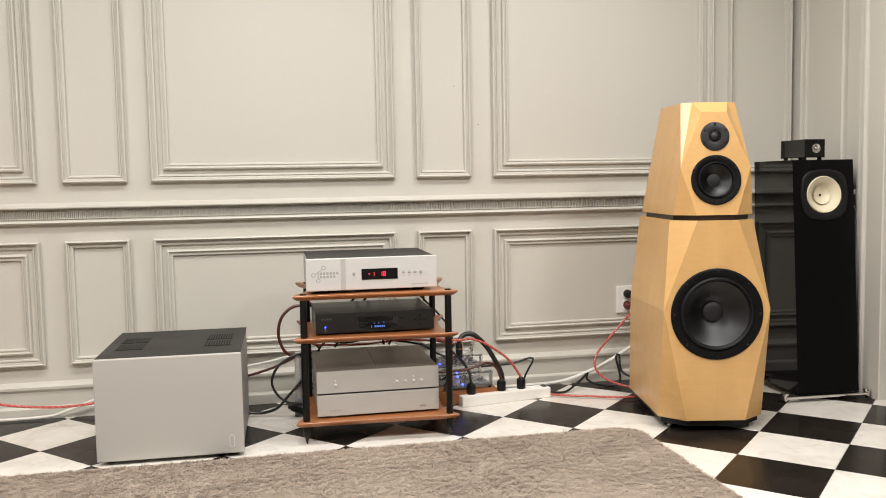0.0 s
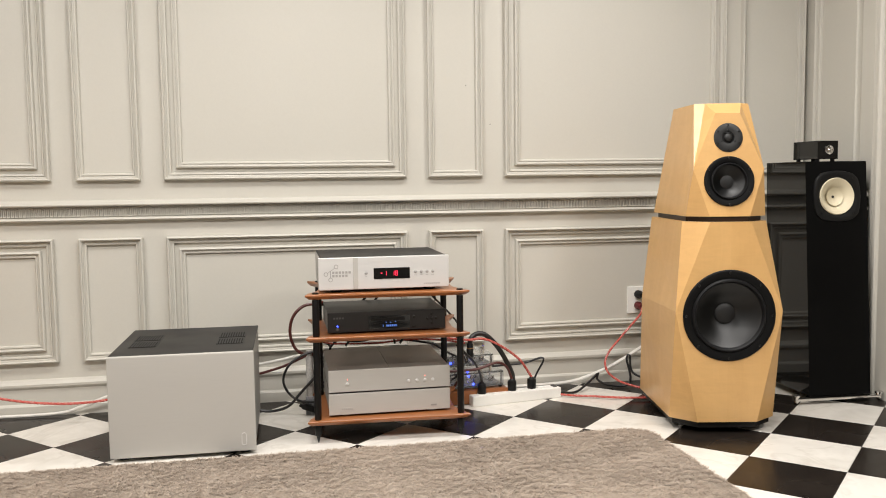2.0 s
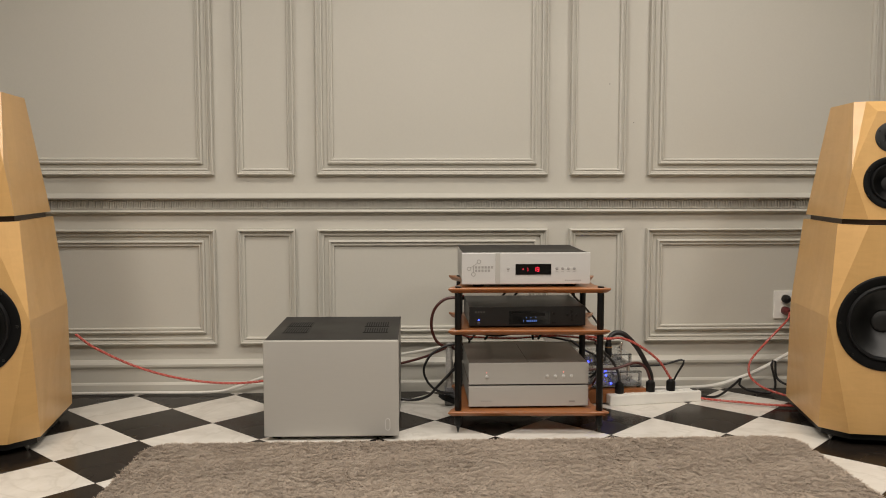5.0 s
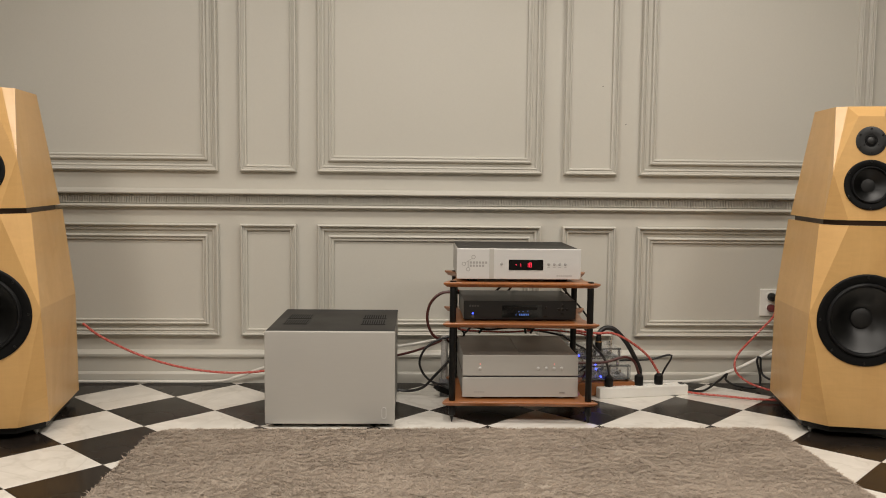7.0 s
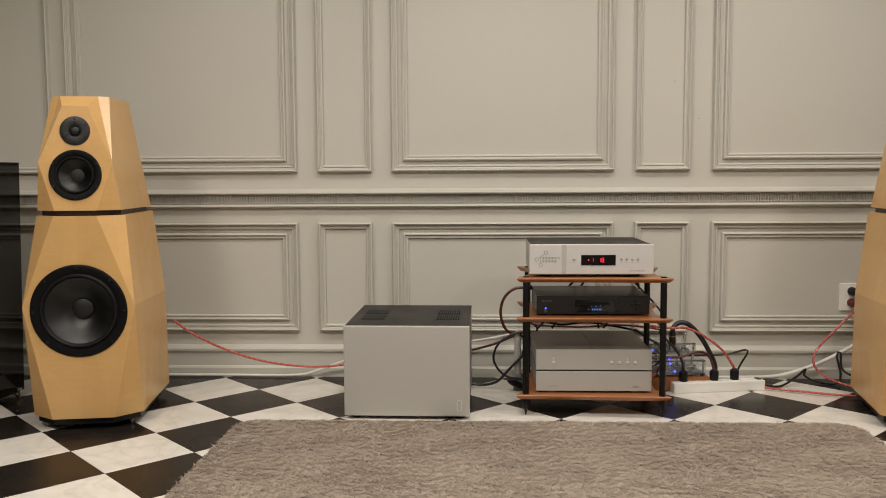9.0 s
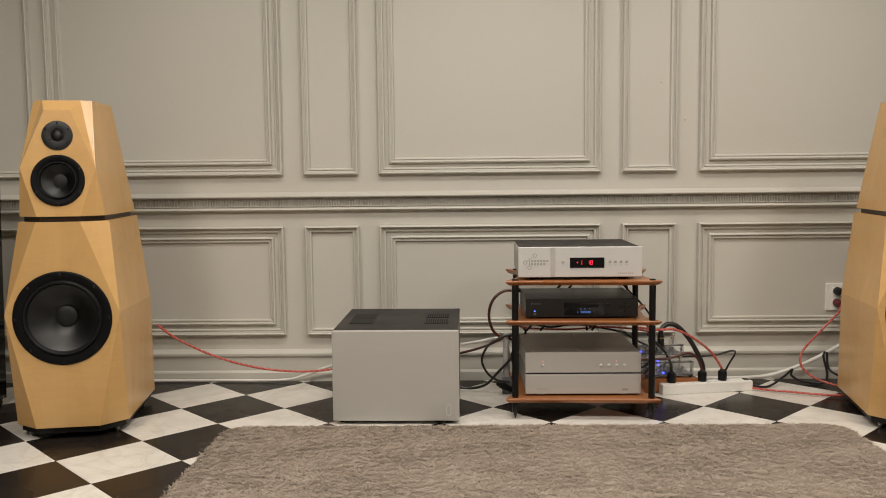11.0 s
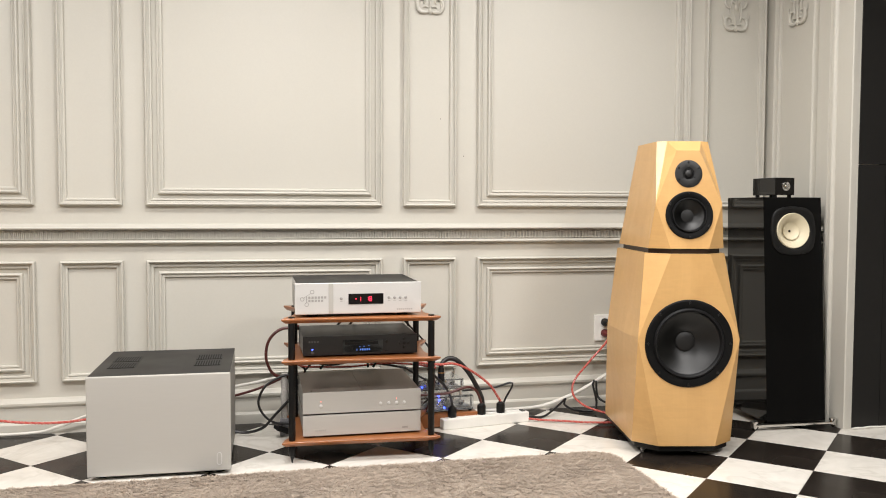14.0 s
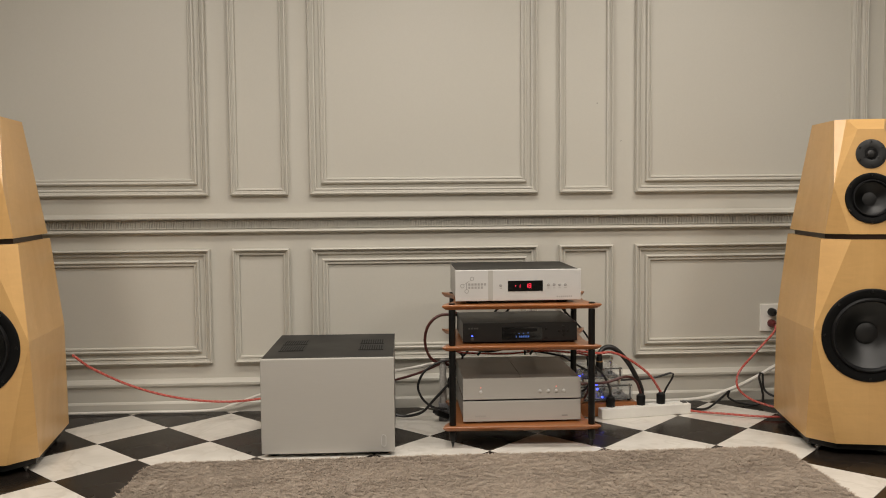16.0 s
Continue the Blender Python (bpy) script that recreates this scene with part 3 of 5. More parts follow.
def tower_speaker(m, label):
    spk = thing("floor_speaker", m, label, "loudspeaker", "maple floor speakers")
    B = baffle_y
    # lower cabinet
    zb, zw, zt = 0.045, 0.4535, 0.7755
    bm = bmesh.new()
    holed_front(bm, [(-0.1078, zb), (0.1078, zb), (0.1924, zw), (0.0735, zt), (-0.0735, zt), (-0.1924, zw)], [(0.4376, 0.154)], 0.09)
    low = [(0.1078, B(zb), zb), (0.1924, 0.073, zb), (0.203, 0.512, zb)]
    top = [(0.0735, B(zt), zt), (0.1535, 0.070, zt), (0.165, 0.486, zt)]

    def mirror(pts):
        return [(-x, y, z) for x, y, z in pts] + [(x, y, z) for x, y, z in reversed(pts)]

    faces = [mirror(low), mirror(top)]
    for s in (-1, 1):
        A, Bb, R0 = [(s * x, y, z) for x, y, z in low]
        At, Bt, Rt = [(s * x, y, z) for x, y, z in top]
        W, RW = (s * 0.1924, B(zw), zw), (s * 0.2145, 0.438, 0.449)
        faces += [(A, Bb, W), (W, Bt, At), (Bb, R0, RW), (Bb, RW, W), (W, RW, Rt), (W, Rt, Bt)]
    faces.append([(-0.203, 0.512, zb), (0.203, 0.512, zb), (0.2145, 0.438, 0.449), (-0.2145, 0.438, 0.449)])
    faces.append([(-0.2145, 0.438, 0.449), (0.2145, 0.438, 0.449), (0.165, 0.486, zt), (-0.165, 0.486, zt)])
    part("bass_cabinet", shell(bm, faces), MAPLE, spk, "faceted maple veneer cabinet")
    # dark gap, plinth and spikes
    part("spacer", prism(bmesh.new(), [(-0.066, B(zt) + 0.020), (0.066, B(zt) + 0.020), (0.137, 0.080), (0.150, 0.44), (-0.150, 0.44), (-0.137, 0.080)], zt, 0.7945), SPACER_BROWN, spk, "dark brown recessed spacer")
    part("plinth", prism(bmesh.new(), [(-0.102, 0.012), (0.102, 0.012), (0.180, 0.080), (0.192, 0.495), (-0.192, 0.495), (-0.180, 0.080)], 0.022, zb), BLACK_PLASTIC, spk, "black plinth")
    for sx, sy in ((-0.150, 0.072), (0.150, 0.072), (-0.165, 0.45), (0.165, 0.45)):
        part("spike", lathe(bmesh.new(), [(0, 0), (0.002, 0.001), (0.0065, 0.011), (0.009, 0.0125), (0.009, 0.0165), (0.006, 0.0175), (0.006, 0.026), (0, 0.026)], 16, Matrix.Translation((sx, sy, 0))), SILVER_DULL, spk, "grey metal spike", True)
    # upper cabinet
    z0, zm, z1, z2 = 0.7945, 0.964, 1.165, 1.204
    bm = bmesh.new()
    holed_front(bm, [(-0.0725, z0), (0.0725, z0), (0.126, zm), (0.0438, z1), (-0.0438, z1), (-0.126, zm)], [(0.9205, 0.080), (1.0767, 0.036)], 0.06)
    foot = [(0.0725, B(z0), z0), (0.1445, 0.055, z0), (0.164, 0.456, z0)]
    crown = [(0.065, 0.102, z2), (0.0996, 0.1245, z2), (0.113, 0.357, z2)]
    faces = [mirror(foot), mirror(crown)]
    for s in (-1, 1):
        A, Bb, R0 = [(s * x, y, z) for x, y, z in foot]
        T2, T3, RT = [(s * x, y, z) for x, y, z in crown]
        M, T1 = (s * 0.126, B(zm), zm), (s * 0.0438, B(z1), z1)
        faces += [(A, Bb, M), (M, T3, T2), (M, T2, T1), (Bb, R0, RT), (Bb, RT, T3), (Bb, T3, M)]
    faces.append([(-0.0438, B(z1), z1), (0.0438, B(z1), z1), (0.065, 0.102, z2), (-0.065, 0.102, z2)])
    faces.append([(-0.164, 0.456, z0), (0.164, 0.456, z0), (0.113, 0.357, z2), (-0.113, 0.357, z2)])
    part("treble_cabinet", shell(bm, faces), MAPLE, spk, "faceted maple veneer head cabinet")
    driver(spk, "woofer", 0.4376, 0.1665, 0.81, 0.225, "large black woofer with dished cone")
    driver(spk, "midrange_driver", 0.9205, 0.090, 0.74, 0.29, "black midrange drive unit", 6)
    # tweeter: flat plate with a small dome
    m2 = on_baffle(1.0767)
    tw = thing("tweeter", m2, "", "")
    tw.parent = spk
    tw["label"] = "black dome tweeter on a round plate"
    part("faceplate", lathe(bmesh.new(), [(0.0205, -0.002), (0.0215, 0.002), (0.025, 0.003), (0.050, 0.003), (0.052, 0.002), (0.052, -0.002)], 48), CHARCOAL, tw, "", True)
    part("dome_surround", lathe(bmesh.new(), [(0.0208, -0.003), (0.0195, 0.0005), (0.0175, 0.0008), (0.0155, -0.002)], 32), RUBBER, tw, "", True)
    part("dome", lathe(bmesh.new(), [(0.0158, -0.002), (0.0150, 0.002), (0.0115, 0.0058), (0.006, 0.0078), (0, 0.0084)], 32), CAP_BLACK, tw, "", True)
    for count, ring, size in ((6, 0.0435, 0.0036), (3, 0.0265, 0.0026)):
        for k in range(count):
            a = math.pi / 2 + 2 * math.pi * k / count
            part("screw", lathe(bmesh.new(), [(0, 0.0034), (size * 0.5, 0.0036), (size * 0.8, 0.0048), (size, 0.0044), (size, 0.002)], 10, Matrix.Translation((ring * math.cos(a), ring * math.sin(a), 0))), SCREW_BLACK, tw, "", True)
    return spk


tower_speaker(pose(1.326, -0.187, 0, 0, 0, -11.5) @ Matrix.Scale(0.995, 4), "tall faceted maple floor speaker with black drivers, on black spikes")
tower_speaker(pose(-1.759, -0.194, 0, 0, 0, 9.7) @ Matrix.Scale(1.015, 4), "tall faceted maple floor speaker with black drivers, on black spikes")


def black_speaker(m, label):
    """Slim gloss column with one cream cone, on a chrome outrigger foot."""
    spk = thing("column_speaker", m, label, "loudspeaker", "black column speakers")
    w, d, z0, z1, lean = 0.1365, 0.335, 0.028, 0.99, 0.07
    bm = bmesh.new()

    def y(z):
        return lean * (z - z0) / (z1 - z0)

    loops = [[Vector((-w, y(z0), z0)), Vector((w, y(z0), z0)), Vector((w - 0.001, y(z1), z1)), Vector((-w + 0.001, y(z1), z1))],
             [Vector((0.0 + 0.083 * math.cos(2 * math.pi * k / 40), y(0.846 + 0.083 * math.sin(2 * math.pi * k / 40)), 0.846 + 0.083 * math.sin(2 * math.pi * k / 40))) for k in range(40)]]
    vs = [bm.verts.new(p) for l in loops for p in l]
    for tri in tessellate_polygon([[Vector((p.x, p.z, 0)) for p in l] for l in loops]):
        bm.faces.new([vs[i] for i in tri])
    back = [bm.verts.new(v.co + Vector((0, 0.06, 0))) for v in vs[4:]]
    for k in range(40):
        bm.faces.new((vs[4 + k], vs[4 + (k + 1) % 40], back[(k + 1) % 40], back[k]))
    bm.faces.new(back)
    part("front_baffle", bm, BLACK_MATT, spk, "satin black front")
    part("body", hull(bmesh.new(), [(-w, 0.0006, z0), (w, 0.0006, z0), (w - 0.001, lean + 0.0006, z1), (-w + 0.001, lean + 0.0006, z1), (-w, d, z0), (w, d, z0), (w - 0.001, d + 0.04, z1), (-w + 0.001, d + 0.04, z1)],
                      [(0, 4, 7, 3), (1, 2, 6, 5), (3, 7, 6, 2), (0, 1, 5, 4), (4, 5, 6, 7)]), BLACK_GLOSS, spk, "high-gloss black cabinet")
    tilt = Matrix.Rotation(math.pi / 2 - math.atan(lean / (z1 - z0)), 4, "X")
    unit = thing("full_range_driver", Matrix.Translation((0.0, y(0.846), 0.846)) @ tilt @ Matrix.Scale(0.94, 4), "", "")
    unit.parent = spk
    unit["label"] = "full-range driver with cream paper cone in a squarish frame"
    frame_pts = []
    for k in range(48):
        a = 2 * math.pi * k / 48
        r = 0.112 / max(abs(math.cos(a)), abs(math.sin(a))) ** 0.55
        frame_pts.append((min(r, 0.126), a))
    bm = bmesh.new()
    rings = []
    for f, h in ((1.0, 0.0), (0.985, 0.006), (0.95, 0.008), (0.80, 0.006)):
        rings.append([bm.verts.new((r * f * math.cos(a), r * f * math.sin(a), h)) for r, a in frame_pts])
    rings.append([bm.verts.new((0.084 * math.cos(a), 0.084 * math.sin(a), 0.003)) for r, a in frame_pts])
    rings.append([bm.verts.new((0.084 * math.cos(a), 0.084 * math.sin(a), -0.01)) for r, a in frame_pts])
    for p, q in zip(rings, rings[1:]):
        for k in range(48):
            bm.faces.new((p[k], p[(k + 1) % 48], q[(k + 1) % 48], q[k]))
    part("frame", bm, BLACK_PLASTIC, unit, "rounded square black frame", True)
    part("cone", lathe(bmesh.new(), [(0.082, 0.002), (0.079, 0.008), (0.074, 0.006), (0.055, -0.010), (0.040, -0.024), (0.030, -0.030)], 48), CONE_CREAM, unit, "", True)
    part("whizzer_cone", lathe(bmesh.new(), [(0.041, -0.012), (0.040, -0.014), (0.028, -0.021), (0.016, -0.028), (0.0, -0.030)], 40), CONE_CREAM, unit, "", True)
    part("phase_plug", lathe(bmesh.new(), [(0.005, -0.03), (0.005, -0.0265), (0.003, -0.0255), (0, -0.025)], 16), BLACK_PLASTIC, unit, "", True)
    for ang in (45, 135, 225, 315):
        a = radians(ang)
        part("screw", lathe(bmesh.new(), [(0, 0.0095), (0.003, 0.0095), (0.004, 0.007)], 10, Matrix.Translation((0.105 * math.cos(a), 0.105 * math.sin(a), 0))), BLACK_METAL, unit)
    for yy, half in ((-0.016, 0.205), (0.30, 0.17)):
        bm = boxed(-half, half - 0.042, yy - 0.014, yy + 0.014, 0.016, 0.0275, bevel=0.003)
        bar = part("outrigger_bar", bm, CHROME, spk, "chrome outrigger bar")
        for s in (-1, 1):
            part("spike", lathe(bmesh.new(), [(0, 0), (0.004, 0.002), (0.012, 0.012), (0.012, 0.030), (0.016, 0.032), (0.016, 0.040), (0.006, 0.044), (0, 0.044)], 18, Matrix.Translation((s * half - (0.042 if s > 0 else 0), yy, 0))), CHROME, bar, "", True)
    return spk


def tweeter_pod(m):
    pod = thing("tweeter_pod", m, "small black tweeter box with chrome horn on top of the column", "tweeter", "tweeter pods")
    part("box", boxed(-0.047, 0.047, 0, 0.17, 0.010, 0.086, bevel=0.002), BLACK_GLOSS, pod)
    face = Matrix.Translation((0.004, -0.001, 0.048)) @ Matrix.Rotation(math.pi / 2, 4, "X")
    part("horn", lathe(bmesh.new(), [(0.019, -0.002), (0.019, 0.003), (0.016, 0.004), (0.011, 0.0005), (0.007, 0.001), (0.004, 0.006), (0, 0.008)], 28, face), CHROME, pod, "chrome horn", True)
    for fx, fy in ((-0.035, 0.02), (0.035, 0.02), (-0.035, 0.15), (0.035, 0.15)):
        part("foot", lathe(bmesh.new(), [(0, 0), (0.009, 0), (0.009, 0.010), (0, 0.010)], 14, Matrix.Translation((fx, fy, 0))), RUBBER, pod)
    return pod


black_speaker(pose(2.007, 0.118, 0, 0, 0, -2.8), "slim gloss black column speaker with cream cone, on chrome outriggers")
tweeter_pod(pose(1.992, 0.215, 0.99, 0, 0, 0))
black_speaker(pose(-2.405, -0.03, 0, 0, 0, -3), "slim gloss black column speaker with cream cone, on chrome outriggers")
tweeter_pod(pose(-2.40, 0.085, 0.99, 0, 0, -3))

# ---- power amplifier on the floor ----
amp = thing("power_amplifier", pose(-0.587, -0.026, 0, 0, 0, -0.7) @ Matrix.Diagonal((0.998, 1, 1.008, 1)), "large silver box power amplifier with dark vented top, on the floor", "amplifier")
part("front_panel", boxed(-0.240, 0.240, 0, 0.016, 0.014, 0.357, bevel=0.0038), SILVER, amp, "brushed silver front panel")
part("case", boxed(-0.236, 0.236, 0.0165, 0.53, 0.016, 0.352, bevel=0.002), SILVER_DULL, amp, "grey metal case")
part("top_plate", boxed(-0.237, 0.237, 0.017, 0.53, 0.3525, 0.3565, bevel=0.001), TOP_BLACK, amp, "black top plate")
for gx in (-0.150, 0.150):
    for gy in (0.205, 0.335):
        # flat black sheet on the plate stands for the shade inside the slots
        vent = part("vent", boxed(gx - 0.046, gx + 0.046, gy - 0.052, gy + 0.052, 0.3567, 0.3571), VENT_SHADE, amp, "slotted vent, its dark openings a flat black sheet")
        for k in range(11):
            x = gx - 0.045 + 0.009 * k
            part("slat", boxed(x - 0.0021, x + 0.0021, gy - 0.050, gy + 0.050, 0.3573, 0.3590), VENT_SLAT, vent)
for fx, fy in ((-0.2, 0.05), (0.2, 0.05), (-0.2, 0.45), (0.2, 0.45)):
    part("foot", lathe(bmesh.new(), [(0, 0), (0.02, 0), (0.022, 0.002), (0.022, 0.0158), (0, 0.0158)], 20, Matrix.Translation((fx, fy, 0))), RUBBER, amp)


def pill(w, h, n=10):
    pts = []
    for k in range(n + 1):
        a = math.pi * k / n
        pts.append((w * math.cos(a), h - w + w * math.sin(a)))
    for k in range(n + 1):
        a = math.pi + math.pi * k / n
        pts.append((w * math.cos(a), -h + w + w * math.sin(a)))
    return pts


bm = bmesh.new()
outer = [Vector((0.200 + x, -0.0015, 0.056 + z)) for x, z in pill(0.009, 0.022)]
inner = [Vector((0.200 + x, -0.0015, 0.056 + z)) for x, z in pill(0.0065, 0.0195)]
deep = [Vector((0.200 + x, 0.0005, 0.056 + z)) for x, z in pill(0.0065, 0.0195)]
rim = [Vector((0.200 + x, 0.0005, 0.056 + z)) for x, z in pill(0.0092, 0.0222)]
loops = [[bm.verts.new(p) for p in l] for l in (rim, outer, inner, deep)]
for p, q in zip(loops, loops[1:]):
    for k in range(len(p)):
        bm.faces.new((p[k], p[(k + 1) % len(p)], q[(k + 1) % len(p)], q[k]))
switch = part("power_switch", bm, SILVER_BRIGHT, amp, "pill-shaped power switch")
bm = bmesh.new()
bm.faces.new([bm.verts.new((0.200 + x, -0.0006, 0.056 + z)) for x, z in pill(0.0066, 0.0196)])
part("key", bm, SILVER, switch)

# ---- rack ----
rack = thing("equipment_rack", pose(0.127, -0.004, 0, 0, 0, -2.4), "three-shelf cherry wood equipment rack with black posts and spikes", "rack")


def shelf_outline():
    """A board whose four sides bow inwards between pointed, rounded corners."""
    c = [(-0.310, 0.014), (0.294, 0.014), (0.312, 0.440), (-0.298, 0.455)]
    mids = [0.004, -0.055, -0.03, 0.055]
    pts = []
    for k in range(4):
        (x0, y0), (x1, y1) = c[k], c[(k + 1) % 4]
        for i in range(16):
            t = (i + 0.35) / 16.7
            sag = 4 * t * (1 - t)
            sag = sag if k in (0, 2) else min(1, sag * 1.2)
            dx, dy = ((0, mids[k] * sag) if k in (0, 2) else (mids[k] * sag, 0))
            pts.append((x0 + (x1 - x0) * t + dx, y0 + (y1 - y0) * t + dy))
    return pts


def board(z0, z1):
    """The shelf board: flat on top, its rim cut back underneath to a thin lip."""
    bm = bmesh.new()
    rings = []
    for inset, z in ((0.014, z0), (0.003, z1 - 0.009), (0.0, z1 - 0.006), (0.0, z1 - 0.0015), (0.0015, z1)):
        rings.append([bm.verts.new((x * (1 - inset / 0.30), 0.235 + (y - 0.235) * (1 - inset / 0.22), z)) for x, y in shelf_outline()])
    for a, b in zip(rings, rings[1:]):
        for k in range(len(a)):
            q = (k + 1) % len(a)
            bm.faces.new((a[k], a[q], b[q], b[k]))
    bm.faces.new(rings[0][::-1])
    bm.faces.new(rings[-1])
    return bm


for sz in (0.517, 0.364, 0.064):
    part("shelf", board(sz + 0.002, sz + 0.020), CHERRY, rack, "cherry wood shelf with bowed edges", True)
POSTS = [(-0.261, 0.042), (0.256, 0.042), (-0.250, 0.405), (0.250, 0.405)]
for px, py in POSTS:
    for z0, z1 in ((0.030, 0.064), (0.084, 0.364), (0.384, 0.517)):
        part("post", lathe(bmesh.new(), [(0, z0), (0.0115, z0), (0.0125, z0 + 0.002), (0.0125, z1 - 0.002), (0.0115, z1), (0, z1)], 20, Matrix.Translation((px, py, 0))), BLACK_METAL, rack, "", True)
    part("spike", lathe(bmesh.new(), [(0, 0), (0.002, 0.002), (0.008, 0.026), (0.011, 0.028), (0.011, 0.034), (0, 0.034)], 16, Matrix.Translation((px, py, 0))), BLACK_METAL, rack, "", True)
    part("cap", lathe(bmesh.new(), [(0.012, 0.5365), (0.012, 0.540), (0.010, 0.5415), (0, 0.5415)], 20, Matrix.Translation((px, py, 0))), BLACK_METAL, rack)

# ---- preamplifier on the top shelf ----
pre = thing("preamplifier", pose(0.115, 0.048, 0.537), "silver preamplifier with red numeric display on the rack", "preamplifier")
part("front_panel", boxed(-0.2345, 0.2345, 0, 0.012, 0.011, 0.126, bevel=0.0026), SILVER_BRIGHT, pre, "satin silver front panel")
part("case", boxed(-0.222, 0.222, 0.0125, 0.372, 0.013, 0.121, bevel=0.0015), SILVER, pre, "silver metal case")
part("top_plate", boxed(-0.226, 0.226, 0.0125, 0.374, 0.1215, 0.1255, bevel=0.001), TOP_BLACK, pre, "dark brown top plate")
for k in range(16):
    y = 0.03 + k * 0.021
    part("cooling_fin", boxed(-0.229, -0.2222, y, y + 0.008, 0.018, 0.118), SILVER, pre)
part("groove_strip", boxed(-0.112, -0.095, -0.0012, 0.0, 0.013, 0.124), SILVER, pre, "darker vertical strip")
display = part("display_window", boxed(-0.039, 0.091, -0.0015, 0.0, 0.046, 0.085), BLACK_GLOSS, pre, "black display window")
# digits in seven bars each
SEG = {"1": "bc", "8": "abcdefg"}


def bars(bm, x, z, w, h, on, t=0.0028):
    place = {"a": (x, x + w, z + h - t, z + h), "g": (x, x + w, z + h / 2 - t / 2, z + h / 2 + t / 2), "d": (x, x + w, z, z + t),
             "f": (x, x + t, z + h / 2 + t * 0.7, z + h - t * 1.2), "b": (x + w - t, x + w, z + h / 2 + t * 0.7, z + h - t * 1.2),
             "e": (x, x + t, z + t * 1.2, z + h / 2 - t * 0.7), "c": (x + w - t, x + w, z + t * 1.2, z + h / 2 - t * 0.7)}
    for k in on:
        x0, x1, z0, z1 = place[k]
        box(bm, x0, x1, -0.0024, -0.0016, z0, z1)


for ch, x in (("1", -0.002), ("1", 0.026), ("8", 0.038)):
    bm = bmesh.new()
    bars(bm, x, 0.057, 0.009, 0.017, SEG[ch], 0.0017)
    part("digit", bm, GLOW_RED, display, "glowing red digit %s" % ch)
part("dot", boxed(-0.013, -0.009, -0.0024, -0.0016, 0.064, 0.068), GLOW_RED, display, "glowing red dot")
FACE = Matrix.Rotation(math.pi / 2, 4, "X")


def knob(parent, x, z, r, y=0.0, material=SILVER_BRIGHT, h=0.003, name="button"):
    bm = lathe(bmesh.new(), [(r * 1.25, 0.0), (r * 1.25, 0.0006), (r, 0.0006), (r, h), (r * 0.8, h + 0.0006), (0, h + 0.0006)], 20, Matrix.Translation((x, y, z)) @ FACE)
    return part(name, bm, material, parent, "", True)


knob(pre, -0.066, 0.068, 0.0045, 0, ENGRAVED, 0.0008)
for k in range(4):
    knob(pre, 0.112 + 0.021 * k, 0.068, 0.0045, 0, ENGRAVED, 0.0008)
    part("legend_bar", boxed(0.107 + 0.021 * k, 0.117 + 0.021 * k, -0.0004, 0.0, 0.0555, 0.0572), ENGRAVED, pre)
part("legend_bar", boxed(-0.070, -0.062, -0.0004, 0.0, 0.0565, 0.058), ENGRAVED, pre)
for k in range(8):
    part("legend_bar", boxed(0.143 + 0.0075 * k, 0.147 + 0.0075 * k, -0.0004, 0.0, 0.022, 0.027), ENGRAVED, pre)
# engraved emblem: three rings joined by lines, and two bars of lettering
emblem = part("emblem", boxed(-0.1935, -0.1905, -0.0006, 0.0, 0.055, 0.080), ENGRAVED, pre, "engraved emblem of linked rings")
for ex, ez in ((-0.172, 0.094), (-0.208, 0.068), (-0.192, 0.048)):
    part("ring", lathe(bmesh.new(), [(0.0055, 0), (0.0055, 0.0008), (0.0078, 0.0008), (0.0078, 0)], 24, Matrix.Translation((ex, 0, ez)) @ FACE), ENGRAVED, emblem)
for p, q in (((-0.177, 0.089), (-0.192, 0.079)), ((-0.202, 0.072), (-0.192, 0.080))):
    part("link", tube(bmesh.new(), [Vector((p[0], -0.0002, p[1])), Vector((q[0], -0.0002, q[1]))], 0.0009, 6), ENGRAVED, emblem)
for z in (0.069, 0.057):
    for k in range(6 if z > 0.065 else 5):
        x = -0.186 + 0.0115 * k
        part("letter_block", boxed(x, x + 0.0080, -0.0005, 0.0, z, z + 0.0085), ENGRAVED, emblem)
for fx, fy in ((-0.17, 0.05), (0.17, 0.05), (-0.17, 0.33), (0.17, 0.33)):
    part("foot", lathe(bmesh.new(), [(0, 0), (0.02, 0), (0.022, 0.003), (0.022, 0.0125), (0, 0.0125)], 20, Matrix.Translation((fx, fy, 0))), RUBBER, pre)

# ---- disc player on the middle shelf ----
player = thing("disc_player", pose(0.125, 0.075, 0.379), "black disc player with blue display on the middle shelf", "disc player")
part("front_panel", boxed(-0.215, 0.215, 0, 0.010, 0.0115, 0.083, bevel=0.0015), PLAYER_BLACK, player, "black brushed front panel")
part("case", boxed(-0.214, 0.214, 0.0105, 0.311, 0.0115, 0.082, bevel=0.0015), PLAYER_BLACK, player, "black metal case")
window = part("display_window", boxed(-0.068, 0.083, -0.0012, 0.0, 0.019, 0.066), BLACK_GLOSS, player, "gloss black display window")
part("disc_tray", boxed(-0.060, 0.064, -0.0022, -0.0013, 0.048, 0.060, bevel=0.0004), BLACK_METAL, window)
for k in range(7):
    x = -0.010 + 0.0066 * k + (0.0 if k else -0.006)
    part("digit_bar", boxed(x, x + (0.0040 if k else 0.002), -0.0018, -0.0012, 0.0265, 0.0335), GLOW_ICE, window, "glowing pale blue digit")
